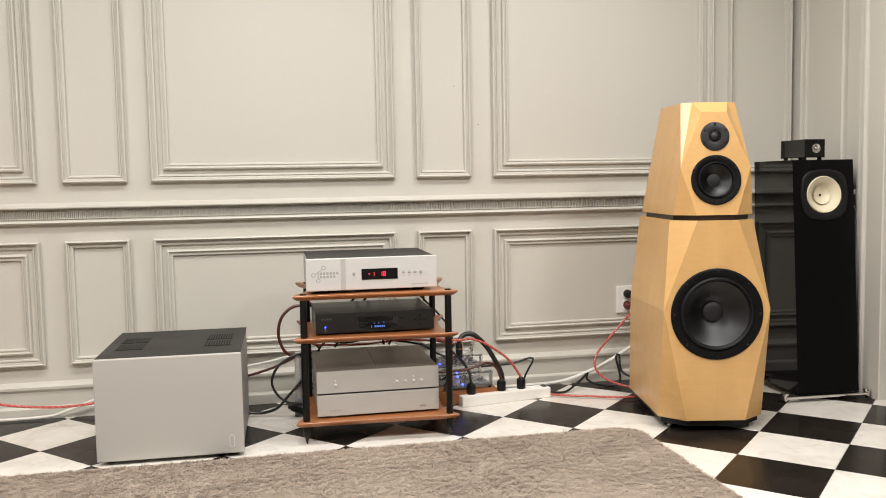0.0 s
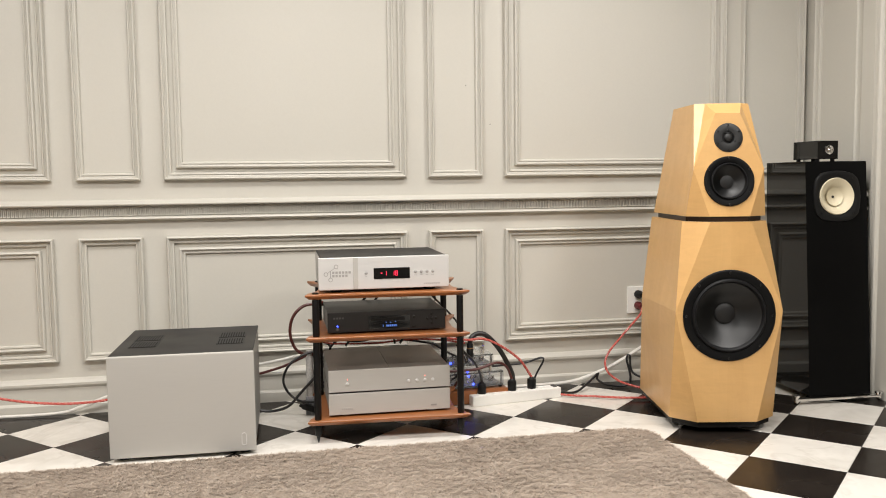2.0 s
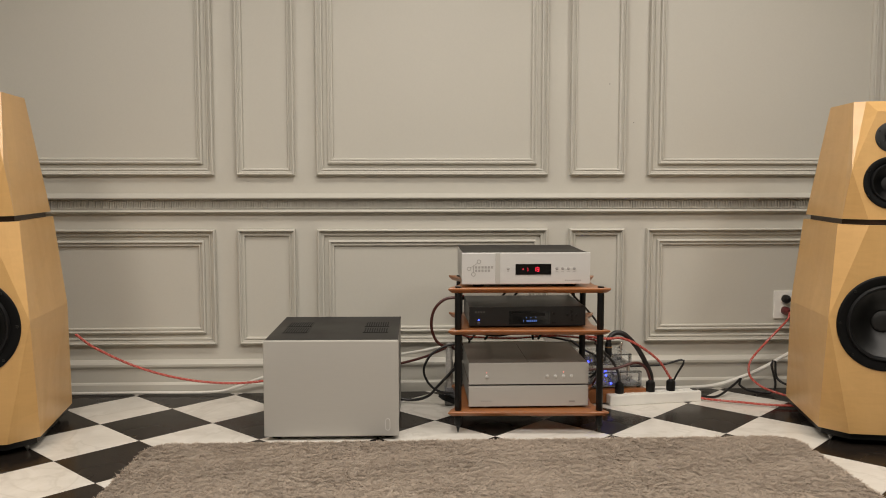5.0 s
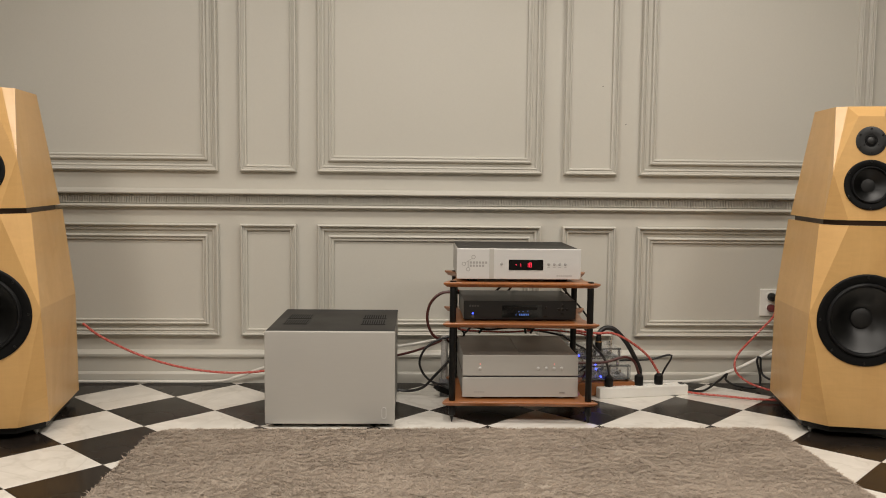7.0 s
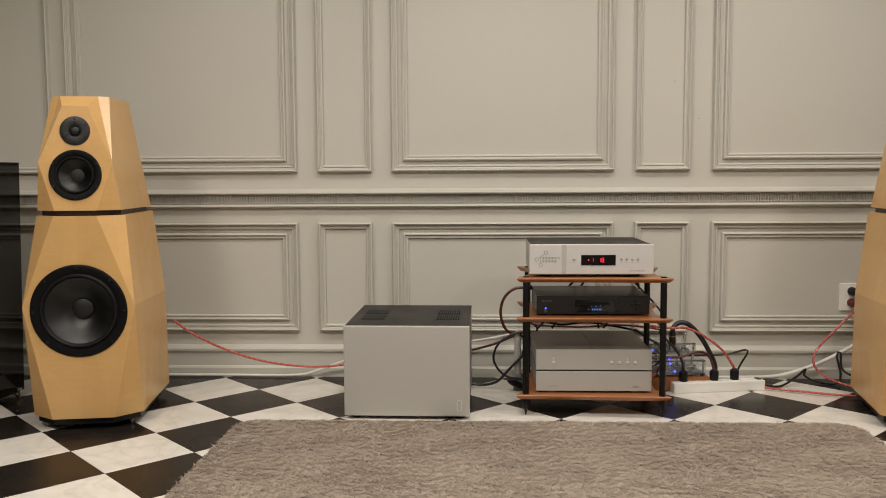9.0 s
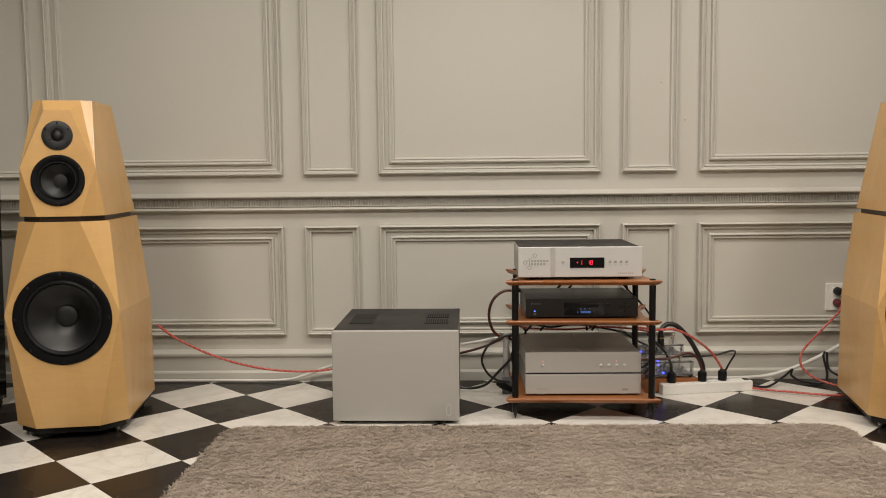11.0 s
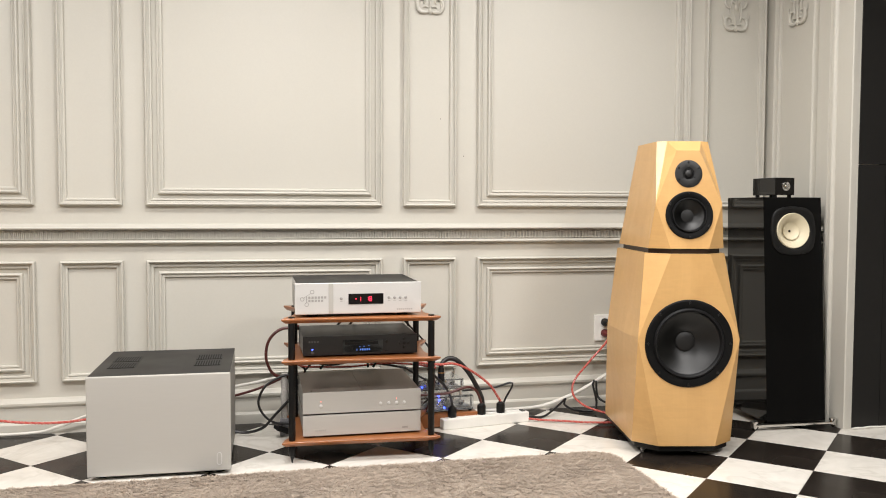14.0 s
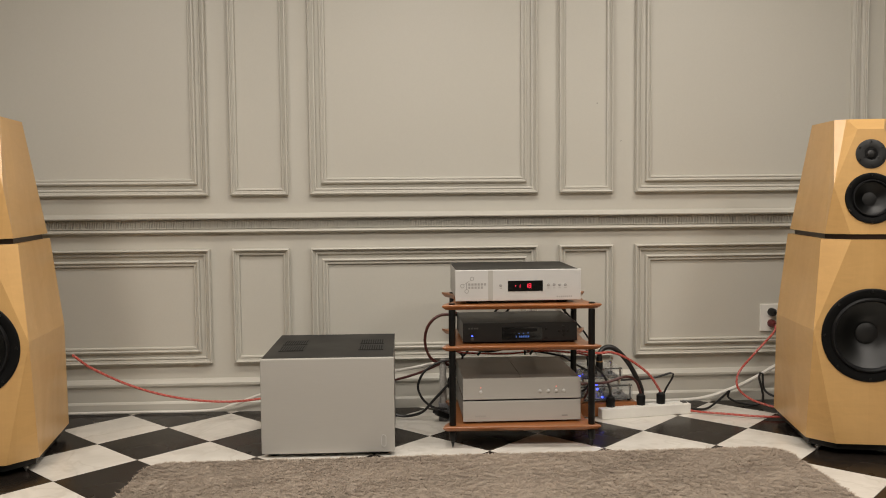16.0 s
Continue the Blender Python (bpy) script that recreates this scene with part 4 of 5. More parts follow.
for x, z in ((-0.006, 0.0405), (0.010, 0.0405), (0.028, 0.0425)):
    part("indicator", boxed(x, x + 0.004, -0.0018, -0.0012, z, z + 0.0025), GLOW_ICE, window)
part("power_light", lathe(bmesh.new(), [(0, 0.0016), (0.0022, 0.0016), (0.0030, 0)], 18, Matrix.Translation((-0.180, 0, 0.0345)) @ FACE), GLOW_BLUE, player, "blue glowing power light")
knob(player, -0.180, 0.0225, 0.0050, 0, BADGE, 0.002, "power_button")
for k in range(4):
    part("legend_bar", boxed(-0.194 + 0.010 * k, -0.187 + 0.010 * k, -0.0004, 0.0, 0.060, 0.066), BADGE, player)
knob(player, 0.098, 0.058, 0.005, 0, SCREW_BLACK, 0.002)
for x, z in ((0.164, 0.066), (0.164, 0.034), (0.148, 0.050), (0.180, 0.050), (0.164, 0.050)):
    knob(player, x, z, 0.0046, 0, SCREW_BLACK, 0.002)
part("usb_flap", boxed(0.090, 0.104, -0.001, 0.0, 0.020, 0.026), BLACK_PLASTIC, player)
for fx, fy in ((-0.16, 0.05), (0.16, 0.05), (-0.16, 0.27), (0.16, 0.27)):
    part("foot", lathe(bmesh.new(), [(0, 0.005), (0.02, 0.005), (0.022, 0.0065), (0.022, 0.012), (0, 0.012)], 20, Matrix.Translation((fx, fy, 0))), SILVER, player, "silver foot", True)


# ---- two stacked silver units on the bottom shelf ----
def silver_unit(z, upper):
    unit = thing("silver_component", pose(0.130, 0.065, z), "flat silver hi-fi component with row of small buttons" if upper else "flat silver hi-fi component with plain front on the bottom shelf",
                 "hi-fi component", "stacked silver components")
    h = 0.083 if upper else 0.0805
    part("front_panel", boxed(-0.222, 0.222, 0, 0.010, 0.004, h, bevel=0.0012), SILVER, unit, "satin silver front panel")
    part("case", boxed(-0.219, 0.219, 0.0105, 0.41, 0.005, h - 0.004, bevel=0.001), SILVER_DULL, unit, "grey metal case")
    part("top_plate", boxed(-0.219, -0.0006, 0.0105, 0.41, h - 0.0038, h - 0.0008, bevel=0.0006), TOP_GREY, unit, "grey-brown top plate")
    part("top_plate", boxed(0.0006, 0.219, 0.0105, 0.41, h - 0.0038, h - 0.0008, bevel=0.0006), TOP_GREY, unit, "grey-brown top plate")
    if upper:
        for x in (-0.155, 0.068, 0.099, 0.129, 0.158):
            knob(unit, x, 0.033, 0.0052, 0, SILVER_BRIGHT, 0.005)
        for x in (-0.155, 0.129):
            part("indicator", boxed(x - 0.001, x + 0.001, -0.001, 0.0, 0.0465, 0.051), GLOW_AMBER, unit, "small amber indicator")
        for k in range(3):
            part("screw", lathe(bmesh.new(), [(0, 0.0012), (0.003, 0.0012), (0.0035, 0)], 10, Matrix.Translation((-0.19 + 0.19 * k, 0.03, h - 0.0008))), CHROME, unit)
        feet = 0.004
    else:
        part("name_bar", boxed(0.150, 0.172, -0.0008, 0.0, 0.018, 0.024), SILVER_DULL, unit, "small engraved badge")
        part("emblem_bar", boxed(-0.182, -0.132, -0.0005, 0.0, 0.018, 0.030, bevel=0.0002), SILVER, unit)
        for k in range(6):
            part("letter_block", boxed(-0.176 + 0.0068 * k, -0.1715 + 0.0068 * k, -0.0009, -0.0004, 0.021, 0.027), ENGRAVED, unit)
        for fx, fy in ((-0.16, 0.04), (0.16, 0.04), (-0.16, 0.36), (0.16, 0.36)):
            part("foot", lathe(bmesh.new(), [(0, -0.004), (0.02, -0.004), (0.022, -0.002), (0.022, 0.0055), (0, 0.0055)], 20, Matrix.Translation((fx, fy, 0))), SILVER_BRIGHT, unit, "silver foot", True)
    return unit


silver_unit(0.088, False)
silver_unit(0.171, True)
bm = bmesh.new()
for fx, fy in ((-0.18, 0.05), (0.18, 0.05), (-0.18, 0.34), (0.18, 0.34)):
    lathe(bm, [(0, 0.1677), (0.02, 0.1677), (0.02, 0.1762), (0, 0.1762)], 16, Matrix.Translation((0.130 + fx, 0.065 + fy, 0)))
tagged(part("rubber_feet", bm, RUBBER), "black rubber pads between the stacked silver units", "pads")

# ---- clear-case device with blue diodes on a wooden base behind the rack ----
dev = thing("clear_case_device", pose(0.520, 0.545, 0, 0, 0, 6), "clear acrylic electronic device with blue lights on a cherry base", "electronics")
part("base", boxed(-0.155, 0.145, -0.12, 0.06, 0.004, 0.060, bevel=0.004), CHERRY, dev, "cherry wood base")
for name, x0, x1, z0, z1 in (("lower_box", -0.15, 0.13, 0.068, 0.130), ("upper_box", -0.15, 0.085, 0.158, 0.205)):
    case = part(name, boxed(x0, x1, -0.105, 0.05, z0, z0 + 0.006, bevel=0.002), CLEAR, dev, "clear acrylic box with bare electronics")
    part("lid", boxed(x0, x1, -0.105, 0.05, z1 - 0.006, z1, bevel=0.002), CLEAR, case)
    part("circuit_board", boxed(x0 + 0.012, x1 - 0.012, -0.090, 0.045, z0 + 0.008, z0 + 0.012), CIRCUIT, case)
    part("front_wall", boxed(x0, x1, -0.105, -0.101, z0 + 0.0062, z1 - 0.0062), CLEAR, case)
    for fx in (x0 + 0.008, x1 - 0.008):
        for fy in (-0.097, 0.042):
            part("pillar", lathe(bmesh.new(), [(0, z0 + 0.006), (0.005, z0 + 0.006), (0.005, z1 - 0.006), (0, z1 - 0.006)], 12, Matrix.Translation((fx, fy, 0))), CHROME, case)
    part_rng = random.Random(11)
    for k in range(12):
        x, y, h = x0 + 0.024 + (x1 - x0 - 0.045) * k / 11, part_rng.uniform(-0.08, 0.02), part_rng.uniform(0.012, z1 - z0 - 0.024)
        if k % 3 == 1:
            part("component", boxed(x - 0.008, x + 0.008, y, y + 0.014, z0 + 0.012, z0 + 0.012 + h, bevel=0.001), ACRYLIC_GREY, case)
        else:
            part("component", lathe(bmesh.new(), [(0, z0 + 0.012), (0.0065, z0 + 0.012), (0.0065, z0 + 0.010 + h), (0.005, z0 + 0.012 + h), (0, z0 + 0.012 + h)], 12, Matrix.Translation((x, y, 0))), CHROME if k % 2 else ACRYLIC_GREY, case, "", True)
for k, (x, y, h) in enumerate(((-0.01, -0.06, 0.030), (0.018, -0.03, 0.036), (0.050, -0.06, 0.026), (0.070, -0.02, 0.034), (-0.05, -0.05, 0.050))):
    part("terminal", lathe(bmesh.new(), [(0, 0.205), (0.003, 0.205), (0.003, 0.205 + h * 0.6), (0.0065, 0.206 + h * 0.6), (0.0065, 0.203 + h), (0.004, 0.205 + h), (0, 0.205 + h)], 14, Matrix.Translation((x, y, 0))), CHROME if k < 4 else BLACK_PLASTIC, dev, "", True)
for fx in (-0.13, 0.12):
    for fy in (-0.09, 0.04):
        part("spacer", lathe(bmesh.new(), [(0, 0.060), (0.008, 0.060), (0.008, 0.068), (0, 0.068)], 12, Matrix.Translation((fx, fy, 0))), RUBBER, dev)
        part("spacer", lathe(bmesh.new(), [(0, 0.130), (0.006, 0.130), (0.006, 0.158), (0, 0.158)], 12, Matrix.Translation((fx * 0.64, fy, 0))), CHROME, dev)
for x, y, z in ((-0.027, -0.097, 0.136), (-0.024, -0.097, 0.116), (-0.002, -0.097, 0.082), (-0.055, -0.092, 0.098), (-0.10, -0.092, 0.175)):
    part("diode", lathe(bmesh.new(), [(0, 0.006), (0.0038, 0.0045), (0.0042, 0)], 12, Matrix.Translation((x, y, z)) @ FACE), GLOW_BLUE, dev, "glowing blue diode")

# ---- braided conditioner tube standing behind the rack ----
tubeob = thing("cable_conditioner", pose(-0.146, 0.44, 0) @ Matrix.Diagonal((0.84, 0.84, 1.0, 1)), "grey braided power-line tube standing behind the rack", "cable part")
part("foot", boxed(-0.022, 0.034, -0.02, 0.03, 0.0, 0.075, bevel=0.004), CIRCUIT, tubeob, "grey plastic foot")
part("body", lathe(bmesh.new(), [(0, 0.075), (0.017, 0.075), (0.018, 0.10), (0.016, 0.14), (0.019, 0.17), (0.016, 0.20), (0.018, 0.225), (0.015, 0.235), (0.011, 0.238), (0.011, 0.25), (0.014, 0.252), (0.014, 0.258), (0, 0.26)], 20), GREY_TUBE, tubeob, "grey braided body", True)

# ---- power strip with plugs ----
strip = thing("power_strip", pose(0.512, 0.3825, 0, 0, 0, 9.5), "white plastic power strip on the tiled floor", "power strip")
part("body", boxed(0, 0.407, 0, 0.062, 0.0, 0.044, bevel=0.004), WHITE_PLASTIC, strip, "white plastic body")
for k in range(7):
    x = 0.052 + 0.046 * k
    part("socket_face", lathe(bmesh.new(), [(0.019, 0.0435), (0.019, 0.0460), (0.0165, 0.0460), (0.0155, 0.0446), (0, 0.0446)], 24, Matrix.Translation((x, 0.031, 0))), WHITE_PLASTIC, strip)
part("switch", boxed(0.379, 0.397, 0.016, 0.046, 0.0435, 0.048, bevel=0.0015), BADGE, strip, "rocker switch")
for k, x in enumerate((0.052, 0.190, 0.282)):
    plug = tagged(part("power_plug", lathe(bmesh.new(), [(0, 0), (0.0175, 0), (0.0185, 0.004), (0.019, 0.036), (0.0175, 0.042), (0.012, 0.045), (0.008, 0.050), (0, 0.050)], 24), BLACK_PLASTIC, None, "", True),
                  "round black power plug in the white strip", "plug", "plugs in the strip")
    plug.matrix_basis = strip.matrix_basis @ Matrix.Translation((x, 0.031, 0.0448))

# ---- wall socket ----
sock = thing("wall_socket", pose(1.356, BACK, 0.372), "white double wall socket plate with two plugs", "socket")
part("plate", boxed(-0.044, 0.044, -0.010, 0.0, -0.062, 0.062, bevel=0.003), WHITE_PLASTIC, sock, "white plate")
for z, mat_plug in ((0.026, BLACK_PLASTIC), (-0.026, RED_PLUG)):
    part("outlet", lathe(bmesh.new(), [(0.024, 0.0095), (0.024, 0.0125), (0.020, 0.0125), (0.019, 0.0098), (0, 0.0098)], 28, Matrix.Translation((0.006, 0, z)) @ FACE), WHITE_PLASTIC, sock)
    part("plug", lathe(bmesh.new(), [(0.018, 0.010), (0.018, 0.03), (0.015, 0.036), (0.008, 0.05), (0, 0.05)], 24, Matrix.Translation((0.006, 0, z)) @ FACE), mat_plug, sock, "dark red plug" if mat_plug is RED_PLUG else "dark grey plug", True)


# ---- cables ----
def cable(name, points, radius, material, label, seg=8):
    ob = part(name, tube(bmesh.new(), smooth_points(points), radius, seg), material, None, "", True)
    return tagged(ob, label, "cable")


def twisted_cable(name, points, radius, label, pitch=0.024):
    pts = smooth_points(points, 0.006)
    ob = thing(name, Matrix(), label, "cable")
    for phase, mat_strand, word in ((0, RED_STRAND, "red strand"), (math.pi, CLEAR_STRAND, "copper-coloured strand")):
        out, s, side = [], 0.0, None
        for i, p in enumerate(pts):
            d = (pts[min(i + 1, len(pts) - 1)] - pts[max(i - 1, 0)]).normalized()
            side = d.cross(Vector((0.3, 0.2, 1))).normalized() if side is None else (side - d * side.dot(d)).normalized()
            if i:
                s += (p - pts[i - 1]).length
            a = phase + 2 * math.pi * s / pitch
            out.append(p + radius * 0.28 * (math.cos(a) * side + math.sin(a) * d.cross(side)))
        part("strand", tube(bmesh.new(), out, radius * 0.66, 8), mat_strand, ob, word, True)
    return ob


twisted_cable("speaker_cable", [(-1.60, 0.30, 0.330), (-1.547, 0.35, 0.267), (-1.435, 0.42, 0.185), (-1.31, 0.47, 0.127), (-1.176, 0.50, 0.093), (-1.032, 0.50, 0.084), (-0.896, 0.49, 0.098), (-0.80, 0.51, 0.12)],
              0.0062, "red and copper twisted speaker cable sagging to the amplifier")
cable("power_cable", [(-2.1, 0.652, 0.010), (-1.83, 0.648, 0.010), (-1.484, 0.648, 0.010), (-1.16, 0.642, 0.012), (-1.058, 0.63, 0.036), (-0.928, 0.6, 0.086), (-0.80, 0.53, 0.13)], 0.0065, WHITE_CABLE, "white power cable along the baseboard")
cable("signal_cable", [(-0.42, 0.51, 0.19), (-0.354, 0.50, 0.199), (-0.257, 0.5, 0.214), (-0.172, 0.5, 0.229), (-0.08, 0.49, 0.22)], 0.006, WHITE_CABLE, "white signal cable behind the rack")
cable("signal_cable", [(-0.42, 0.51, 0.15), (-0.354, 0.50, 0.16), (-0.245, 0.48, 0.193), (-0.138, 0.45, 0.243), (-0.06, 0.46, 0.25)], 0.0052, BROWN_CABLE, "dark brown signal cable behind the rack")
cable("power_cable", [(-0.03, 0.40, 0.43), (-0.082, 0.42, 0.444), (-0.154, 0.42, 0.446), (-0.201, 0.42, 0.41), (-0.219, 0.43, 0.355), (-0.213, 0.44, 0.298), (-0.182, 0.45, 0.25), (-0.10, 0.46, 0.225)], 0.0062, BROWN_CABLE, "thick reddish brown power cord looping beside the rack")
cable("cord", [(-0.10, 0.42, 0.262), (-0.163, 0.42, 0.249), (-0.223, 0.42, 0.212), (-0.251, 0.42, 0.152), (-0.233, 0.42, 0.098), (-0.19, 0.42, 0.062), (-0.13, 0.41, 0.055)], 0.005, BLACK_CABLE, "black cord looping behind the rack")
cable("cord", [(-0.42, 0.50, 0.05), (-0.353, 0.47, 0.022), (-0.293, 0.46, 0.016), (-0.233, 0.43, 0.040), (-0.186, 0.42, 0.091), (-0.115, 0.42, 0.166)], 0.0058, BLACK_CABLE, "black cord behind the rack")
cable("power_cable", [(0.506, 0.405, 0.262), (0.511, 0.41, 0.281), (0.534, 0.42, 0.297), (0.573, 0.42, 0.293), (0.625, 0.425, 0.242), (0.673, 0.44, 0.165), (0.704, 0.47, 0.102), (0.706, 0.49, 0.04), (0.70, 0.50, 0.012)], 0.0105, BLACK_CABLE, "thick black power cord arching to the strip", 10)
twisted_cable("copper_cord", [(0.40, 0.40, 0.29), (0.49, 0.38, 0.282), (0.560, 0.4, 0.279), (0.637, 0.42, 0.244), (0.726, 0.44, 0.176), (0.785, 0.460, 0.094)], 0.0065, "copper and red twisted cord arching to the strip")
cable("cord", [(0.40, 0.36, 0.16), (0.44, 0.36, 0.161), (0.529, 0.38, 0.159), (0.618, 0.4, 0.177), (0.667, 0.425, 0.150), (0.694, 0.444, 0.092)], 0.0055, BROWN_CABLE, "brown cord running to the strip")
cable("cord", [(0.44, 0.36, 0.27), (0.474, 0.36, 0.233), (0.515, 0.38, 0.191), (0.545, 0.40, 0.140), (0.559, 0.422, 0.094)], 0.0055, BLACK_CABLE, "black cord running to the strip")
cable("cord", [(0.58, 0.5, 0.141), (0.633, 0.5, 0.141), (0.763, 0.52, 0.142), (0.840, 0.5, 0.166), (0.850, 0.5, 0.151), (0.826, 0.51, 0.101), (0.80, 0.53, 0.030), (0.78, 0.55, 0.006)], 0.0045, BLACK_CABLE, "thin black cord sagging to the floor")
cable("power_cable", [(0.50, 0.63, 0.012), (0.68, 0.635, 0.012), (0.874, 0.635, 0.012), (1.03, 0.63, 0.022), (1.159, 0.62, 0.064), (1.254, 0.6, 0.115), (1.346, 0.56, 0.183), (1.42, 0.50, 0.22)], 0.0082, WHITE_CABLE, "thick white power cable rising from the floor")
cable("cord", [(0.895, 0.48, 0.02), (0.94, 0.48, 0.012), (1.001, 0.5, 0.008), (1.077, 0.55, 0.034), (1.131, 0.58, 0.063), (1.127, 0.585, 0.037), (1.168, 0.57, 0.013), (1.25, 0.55, 0.008), (1.272, 0.55, 0.044), (1.261, 0.57, 0.127), (1.276, 0.57, 0.140), (1.284, 0.56, 0.067), (1.33, 0.5, 0.046), (1.42, 0.45, 0.05)], 0.0052, BLACK_CABLE, "black cord in loose loops on the floor")
twisted_cable("speaker_cable", [(1.368, 0.645, 0.346), (1.35, 0.63, 0.310), (1.257, 0.61, 0.223), (1.174, 0.58, 0.145), (1.161, 0.56, 0.085), (1.201, 0.54, 0.041), (1.254, 0.5, 0.021), (1.308, 0.45, 0.016), (1.42, 0.42, 0.02)], 0.006, "red twisted cable hanging from the wall socket")
twisted_cable("speaker_cable", [(0.88, 0.47, 0.016), (0.94, 0.440, 0.011), (1.038, 0.395, 0.011), (1.151, 0.345, 0.011), (1.25, 0.325, 0.011), (1.36, 0.35, 0.011), (1.42, 0.40, 0.02)], 0.006, "red twisted cable lying on the floor")
twisted_cable("signal_lead", [(-0.09, 0.44, 0.290), (-0.046, 0.44, 0.282), (0.124, 0.46, 0.272), (0.265, 0.45, 0.283), (0.385, 0.42, 0.280), (0.478, 0.38, 0.270)], 0.005, "red twisted lead behind the lower shelf space")
for k, (x0, z0, x1, z1) in enumerate(((-0.02, 0.345, -0.06, 0.27), (0.03, 0.35, 0.0, 0.27), (0.16, 0.345, 0.20, 0.27), (0.24, 0.345, 0.22, 0.27), (0.10, 0.51, 0.07, 0.45), (0.14, 0.51, 0.12, 0.45), (0.33, 0.51, 0.37, 0.44))):
    cable("lead", [(x0, 0.43, z0), ((x0 + x1) / 2 + 0.012, 0.44, (z0 + z1) / 2), (x1, 0.44, z1)], 0.0048, BLACK_CABLE, "short black lead behind the rack")
cable("lead", [(0.335, 0.42, 0.505), (0.351, 0.42, 0.467), (0.41, 0.42, 0.405), (0.455, 0.415, 0.350), (0.476, 0.41, 0.30), (0.478, 0.42, 0.236), (0.47, 0.42, 0.16)], 0.0042, BLACK_CABLE, "black braided lead beside the rack post")


for k, pts in enumerate(([(-0.10, 0.45, 0.30), (-0.06, 0.47, 0.26), (-0.10, 0.47, 0.20), (-0.05, 0.48, 0.15), (-0.09, 0.47, 0.10), (-0.05, 0.47, 0.086)],
                         [(-0.12, 0.46, 0.22), (-0.07, 0.48, 0.19), (-0.06, 0.48, 0.13), (-0.11, 0.47, 0.12), (-0.12, 0.46, 0.17), (-0.06, 0.48, 0.21)],
                         [(-0.03, 0.50, 0.29), (0.05, 0.50, 0.275), (0.16, 0.51, 0.285), (0.27, 0.50, 0.27), (0.38, 0.49, 0.25)],
                         [(0.36, 0.47, 0.26), (0.42, 0.46, 0.22), (0.47, 0.44, 0.19), (0.46, 0.43, 0.13), (0.42, 0.44, 0.10)],
                         [(0.40, 0.43, 0.34), (0.46, 0.41, 0.28), (0.475, 0.40, 0.20), (0.46, 0.41, 0.12), (0.44, 0.43, 0.07)])):
    cable("lead", pts, 0.0046, (BLACK_CABLE, BLACK_CABLE, BLACK_CABLE, BLACK_CABLE, BROWN_CABLE)[k], ("black lead in tangled loops behind the rack", "dark brown lead hanging beside the rack")[k == 4])
cable("lead", [(-0.095, 0.44, 0.545), (-0.100, 0.45, 0.50), (-0.100, 0.44, 0.46), (-0.06, 0.42, 0.44)], 0.005, RED_STRAND, "red lead hanging behind the top shelf")
barrel = thing("cord_connector", pose(0.505, 0.402, 0.205), "black barrel connector with a brass ring on the thick cord", "connector")
part("body", lathe(bmesh.new(), [(0, 0), (0.013, 0), (0.0145, 0.003), (0.0145, 0.034), (0.013, 0.036), (0.013, 0.054), (0.010, 0.060), (0, 0.060)], 20), BLACK_PLASTIC, barrel, "", True)
part("ring", lathe(bmesh.new(), [(0.0135, 0.0365), (0.0150, 0.037), (0.0150, 0.041), (0.0135, 0.0415)], 24), BRASS, barrel, "brass ring", True)
inline = thing("inline_plug", pose(-0.150, 0.415, 0.030, 0, 25, 30), "black in-line plug lying at the foot of the tube", "plug")
part("body", boxed(-0.032, 0.030, -0.012, 0.012, -0.012, 0.012, bevel=0.005), BLACK_PLASTIC, inline)
part("collar", lathe(bmesh.new(), [(0, 0), (0.009, 0), (0.007, 0.018), (0, 0.018)], 14, Matrix.Translation((-0.030, 0, 0)) @ Matrix.Rotation(-math.pi / 2, 4, "Y")), RUBBER, inline)

# ---- rug ----
rug = thing("rug", Matrix(), "thick grey-beige shag rug on the tiled floor", "rug")
RX0, RX1, RY0, RY1 = -1.215, 1.058, -1.9, -0.072


def rug_outline(grow):
    pts, r, rr = [], 0.10, random.Random(8)
    for cx, cy, a0 in ((RX1 - r, RY1 - r, 0), (RX0 + r, RY1 - r, 90), (RX0 + r, RY0 + r, 180), (RX1 - r, RY0 + r, 270)):
        for k in range(9):
            a = radians(a0 + 90 * k / 8)
            q = r + grow + rr.uniform(-0.004, 0.004)
            pts.append((cx + q * math.cos(a), cy + q * math.sin(a)))
    return pts


part("backing", prism(bmesh.new(), rug_outline(-0.01), 0.0005, 0.012), RUG_BACK, rug, "woven backing")


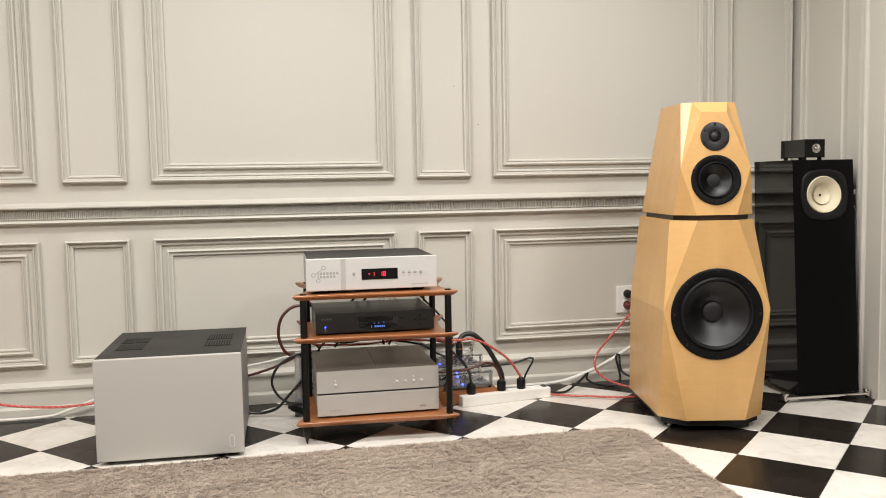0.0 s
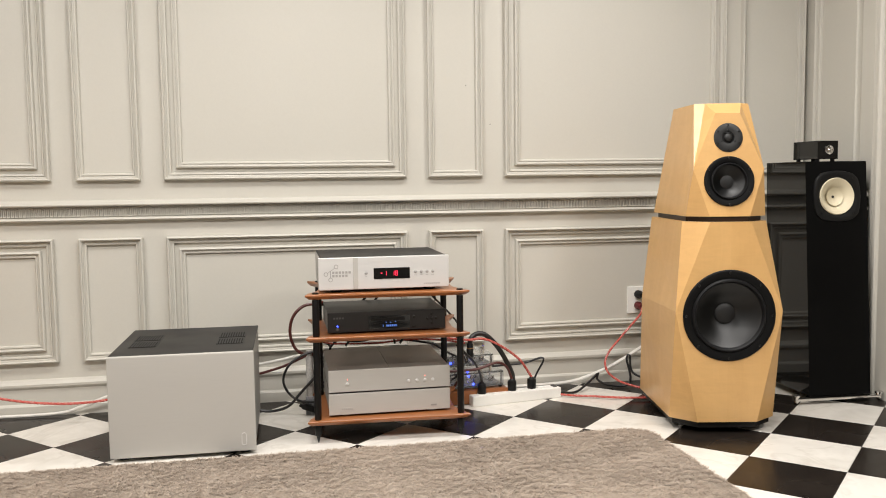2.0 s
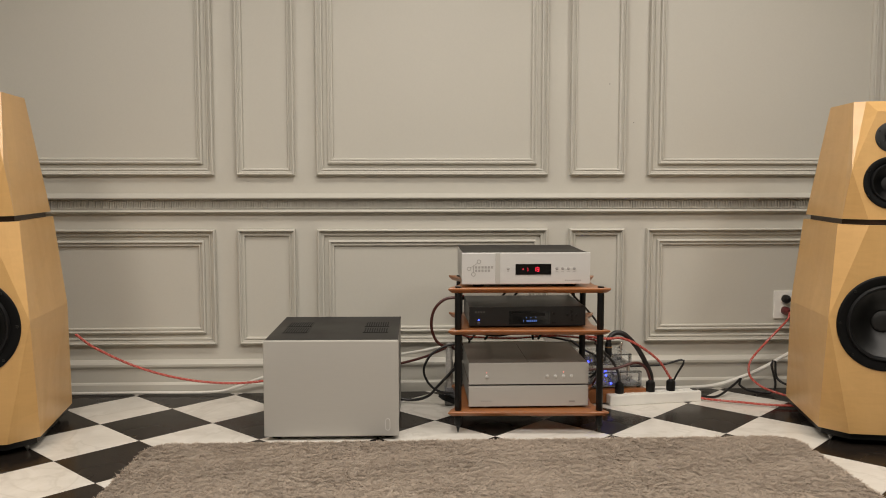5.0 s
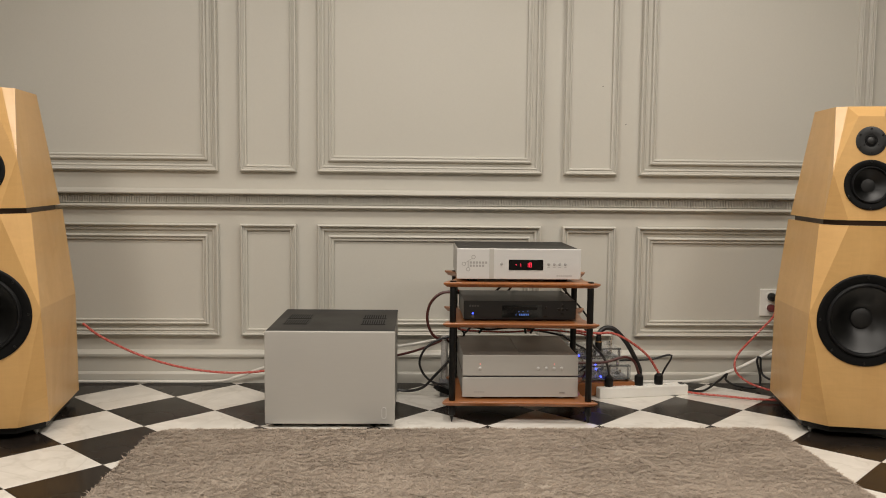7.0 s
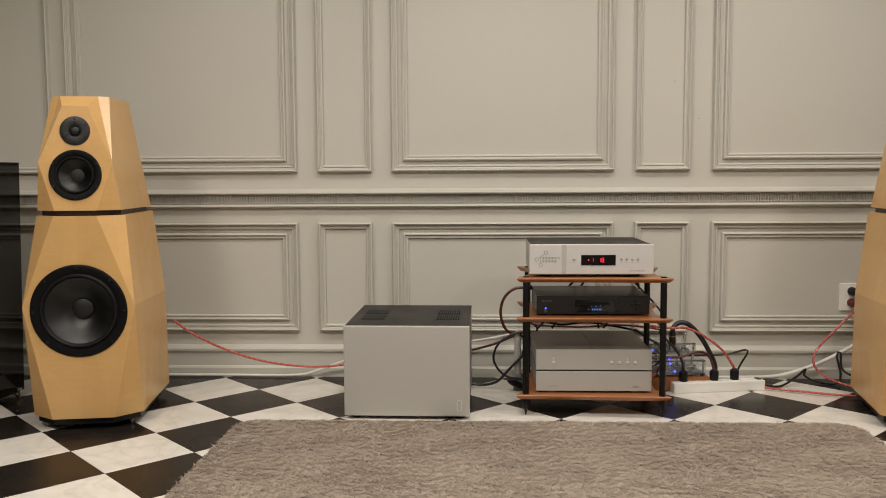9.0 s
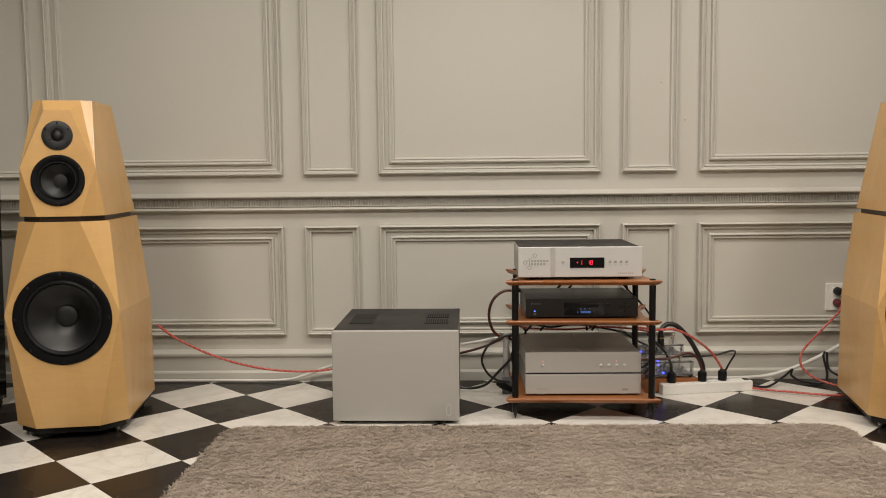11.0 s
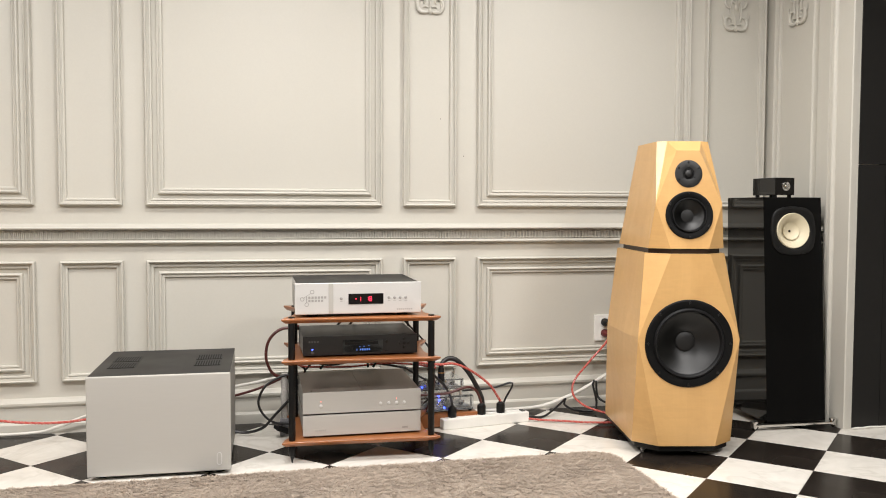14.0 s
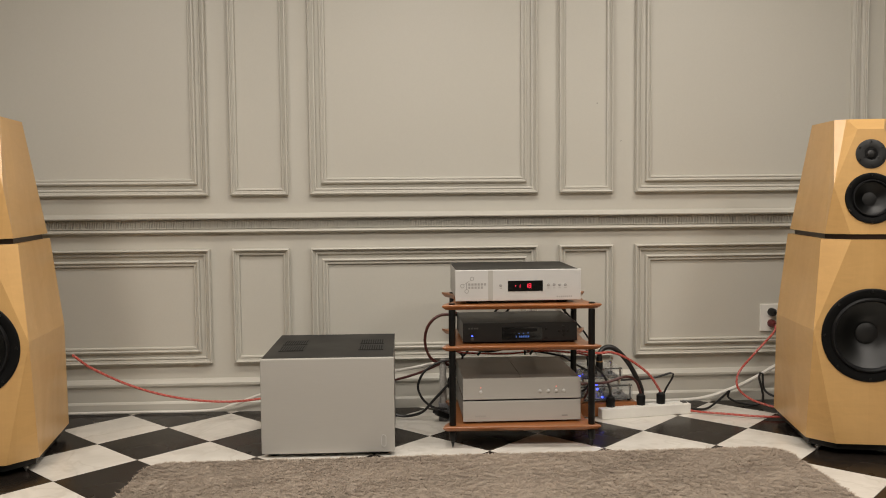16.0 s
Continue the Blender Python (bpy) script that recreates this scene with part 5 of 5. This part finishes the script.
def shag(y0, y1, per_m2, height, width, seed):
    rng = np.random.default_rng(seed)
    n = int((RX1 - RX0) * (y1 - y0) * per_m2)
    r, cell = 0.10, 0.019
    # blades gather in tufts set in loose rows
    tx, ty = rng.integers(0, int((RX1 - RX0) / cell) + 1, n), rng.integers(0, int((y1 - y0) / cell) + 1, n)
    jx, jy = rng.uniform(-0.006, 0.006, (2, 200, 200))
    cx, cy = RX0 + (tx + 0.5 * (ty % 2)) * cell + jx[tx % 200, ty % 200], y0 + ty * cell + jy[tx % 200, ty % 200]
    ox, oy = rng.normal(0, 0.0072, n), rng.normal(0, 0.0072, n)
    x, y = cx + ox, cy + oy
    dx, dy = np.maximum(np.maximum(RX0 + r - x, x - RX1 + r), 0), np.maximum(y - RY1 + r, 0)
    keep = np.hypot(dx, dy) <= r + rng.normal(0, 0.004, n)
    x, y, ox, oy = x[keep], y[keep], ox[keep], oy[keep]
    n = len(x)
    swirl = -0.35 + rng.normal(0, 0.9, n) + 0.7 * np.sin(x * 7 + 2 * np.sin(y * 9)) * np.sin(y * 11 + 1.3 * np.sin(x * 5))
    swirl = np.where(rng.uniform(0, 1, n) < 0.25, np.arctan2(oy, ox), swirl)
    h = height * rng.uniform(0.7, 1.25, n) * (1 + 0.12 * np.sin((x * 0.62 + y) * 290 + 0.8 * np.sin(x * 31)) + 0.10 * np.sin(x * 171 + 3 * np.sin(y * 83)) * np.sin(y * 157 + 2.5 * np.sin(x * 79)) + 0.14 * np.sin(x * 63 + 2.6 * np.sin(y * 41)) * np.sin(y * 71 + 2.2 * np.sin(x * 37)))
    # small parted spots, longer than wide, where the pile lies low
    spots = int(420 * (y1 - y0) * (RX1 - RX0))
    grid = np.ones((int((RX1 - RX0) / 0.004) + 2, int((y1 - y0) / 0.004) + 12))
    for sx, sy, turn, length in zip(rng.uniform(RX0, RX1, spots), rng.uniform(y0, y1, spots), rng.normal(-0.5, 0.5, spots), rng.uniform(0.006, 0.026, spots)):
        for step in np.linspace(-length, length, 14):
            gx, gy = int((sx + step * math.cos(turn) - RX0) / 0.004), int((sy + step * math.sin(turn) - y0) / 0.004)
            if 0 <= gx < grid.shape[0] and 0 <= gy < grid.shape[1]:
                grid[gx, gy] = 0.45
    h = h * grid[np.clip(((x - RX0) / 0.004).astype(int), 0, grid.shape[0] - 1), np.clip(((y - y0) / 0.004).astype(int), 0, grid.shape[1] - 1)]
    lean = h * rng.uniform(0.7, 1.7, n)
    lx, ly = np.cos(swirl) * lean, np.sin(swirl) * lean
    wx, wy = -np.sin(swirl) * width * 0.5, np.cos(swirl) * width * 0.5
    base = 0.006
    P = np.empty((n, 5, 3))
    P[:, 0] = np.stack([x - wx, y - wy, np.full(n, base)], 1)
    P[:, 1] = np.stack([x + wx, y + wy, np.full(n, base)], 1)
    P[:, 2] = np.stack([x + wx * 1.15 + lx * 0.35, y + wy * 1.15 + ly * 0.35, base + h * 0.68], 1)
    P[:, 3] = np.stack([x - wx * 1.15 + lx * 0.35, y - wy * 1.15 + ly * 0.35, base + h * 0.68], 1)
    P[:, 4] = np.stack([x + lx, y + ly, base + h * 0.92], 1)
    k = np.arange(n)[:, None] * 5
    tris = np.concatenate([k + np.array([0, 1, 2]), k + np.array([0, 2, 3]), k + np.array([3, 2, 4])], 0)
    mesh = bpy.data.meshes.new("shag")
    mesh.vertices.add(n * 5)
    mesh.vertices.foreach_set("co", P.ravel())
    mesh.loops.add(len(tris) * 3)
    mesh.loops.foreach_set("vertex_index", tris.ravel().astype(np.int32))
    mesh.polygons.add(len(tris))
    mesh.polygons.foreach_set("loop_start", (np.arange(len(tris)) * 3).astype(np.int32))
    mesh.update(calc_edges=True)
    ob = link_mesh("shag", mesh, PILE, rug, "shaggy grey-beige pile")
    ob["kind"] = "stuff"
    return ob


shag(-1.0, RY1, 250000, 0.0082, 0.0026, 1)
shag(RY0, -1.0, 9000, 0.019, 0.009, 2)

# ---- tiled floor ----
D = 0.3 / math.sqrt(2)
floor = structure("floor", boxed(FAR_L - 0.2, FAR_R + 0.2, FRONT - 0.2, BACK + 0.3, -0.12, -0.003), GROUT, "diagonal chequered floor of black and white marble tiles", "floor")


def tile_mesh(name, material):
    bm = bmesh.new()
    q = D - 0.0011
    prism(bm, [(q, 0), (0, q), (-q, 0), (0, -q)], -0.012, 0.0, bevel=0.0008)
    mesh = bpy.data.meshes.new(name)
    bmesh.ops.recalc_face_normals(bm, faces=bm.faces)
    bm.to_mesh(mesh)
    bm.free()
    mesh.materials.append(material)
    return mesh


TILES = (tile_mesh("white_tile", WHITE_TILE), tile_mesh("black_tile", BLACK_TILE))
rest = ([], [])
for i in range(-22, 23):
    for j in range(-25, 5):
        if (i + j) % 2 == 0:
            continue
        x, y, colour = i * D, j * D, j % 2
        if not (FAR_L - 0.1 < x < FAR_R + 0.1 and FRONT - 0.1 < y < BACK + 0.25):
            continue
        if y > -1.5 and -2.9 < x < 3.1:
            ob = new("white_tile" if colour == 0 else "black_tile", TILES[colour])
            ob.location, ob.parent = (x, y, 0), floor
        else:
            rest[colour].append((x, y))
for colour, places in enumerate(rest):
    verts, faces = [], []
    for x, y in places:
        q, b = D - 0.0011, len(verts)
        verts += [(x + q, y, 0), (x, y + q, 0), (x - q, y, 0), (x, y - q, 0), (x + q, y, -0.012), (x, y + q, -0.012), (x - q, y, -0.012), (x, y - q, -0.012)]
        faces += [(b, b + 1, b + 2, b + 3)] + [(b + k, b + 4 + k, b + 4 + (k + 1) % 4, b + (k + 1) % 4) for k in range(4)]
    mesh = bpy.data.meshes.new("far_tiles")
    mesh.from_pydata(verts, [], faces)
    ob = link_mesh("far_tiles", mesh, (WHITE_TILE, BLACK_TILE)[colour], floor)
    ob["kind"] = "stuff"
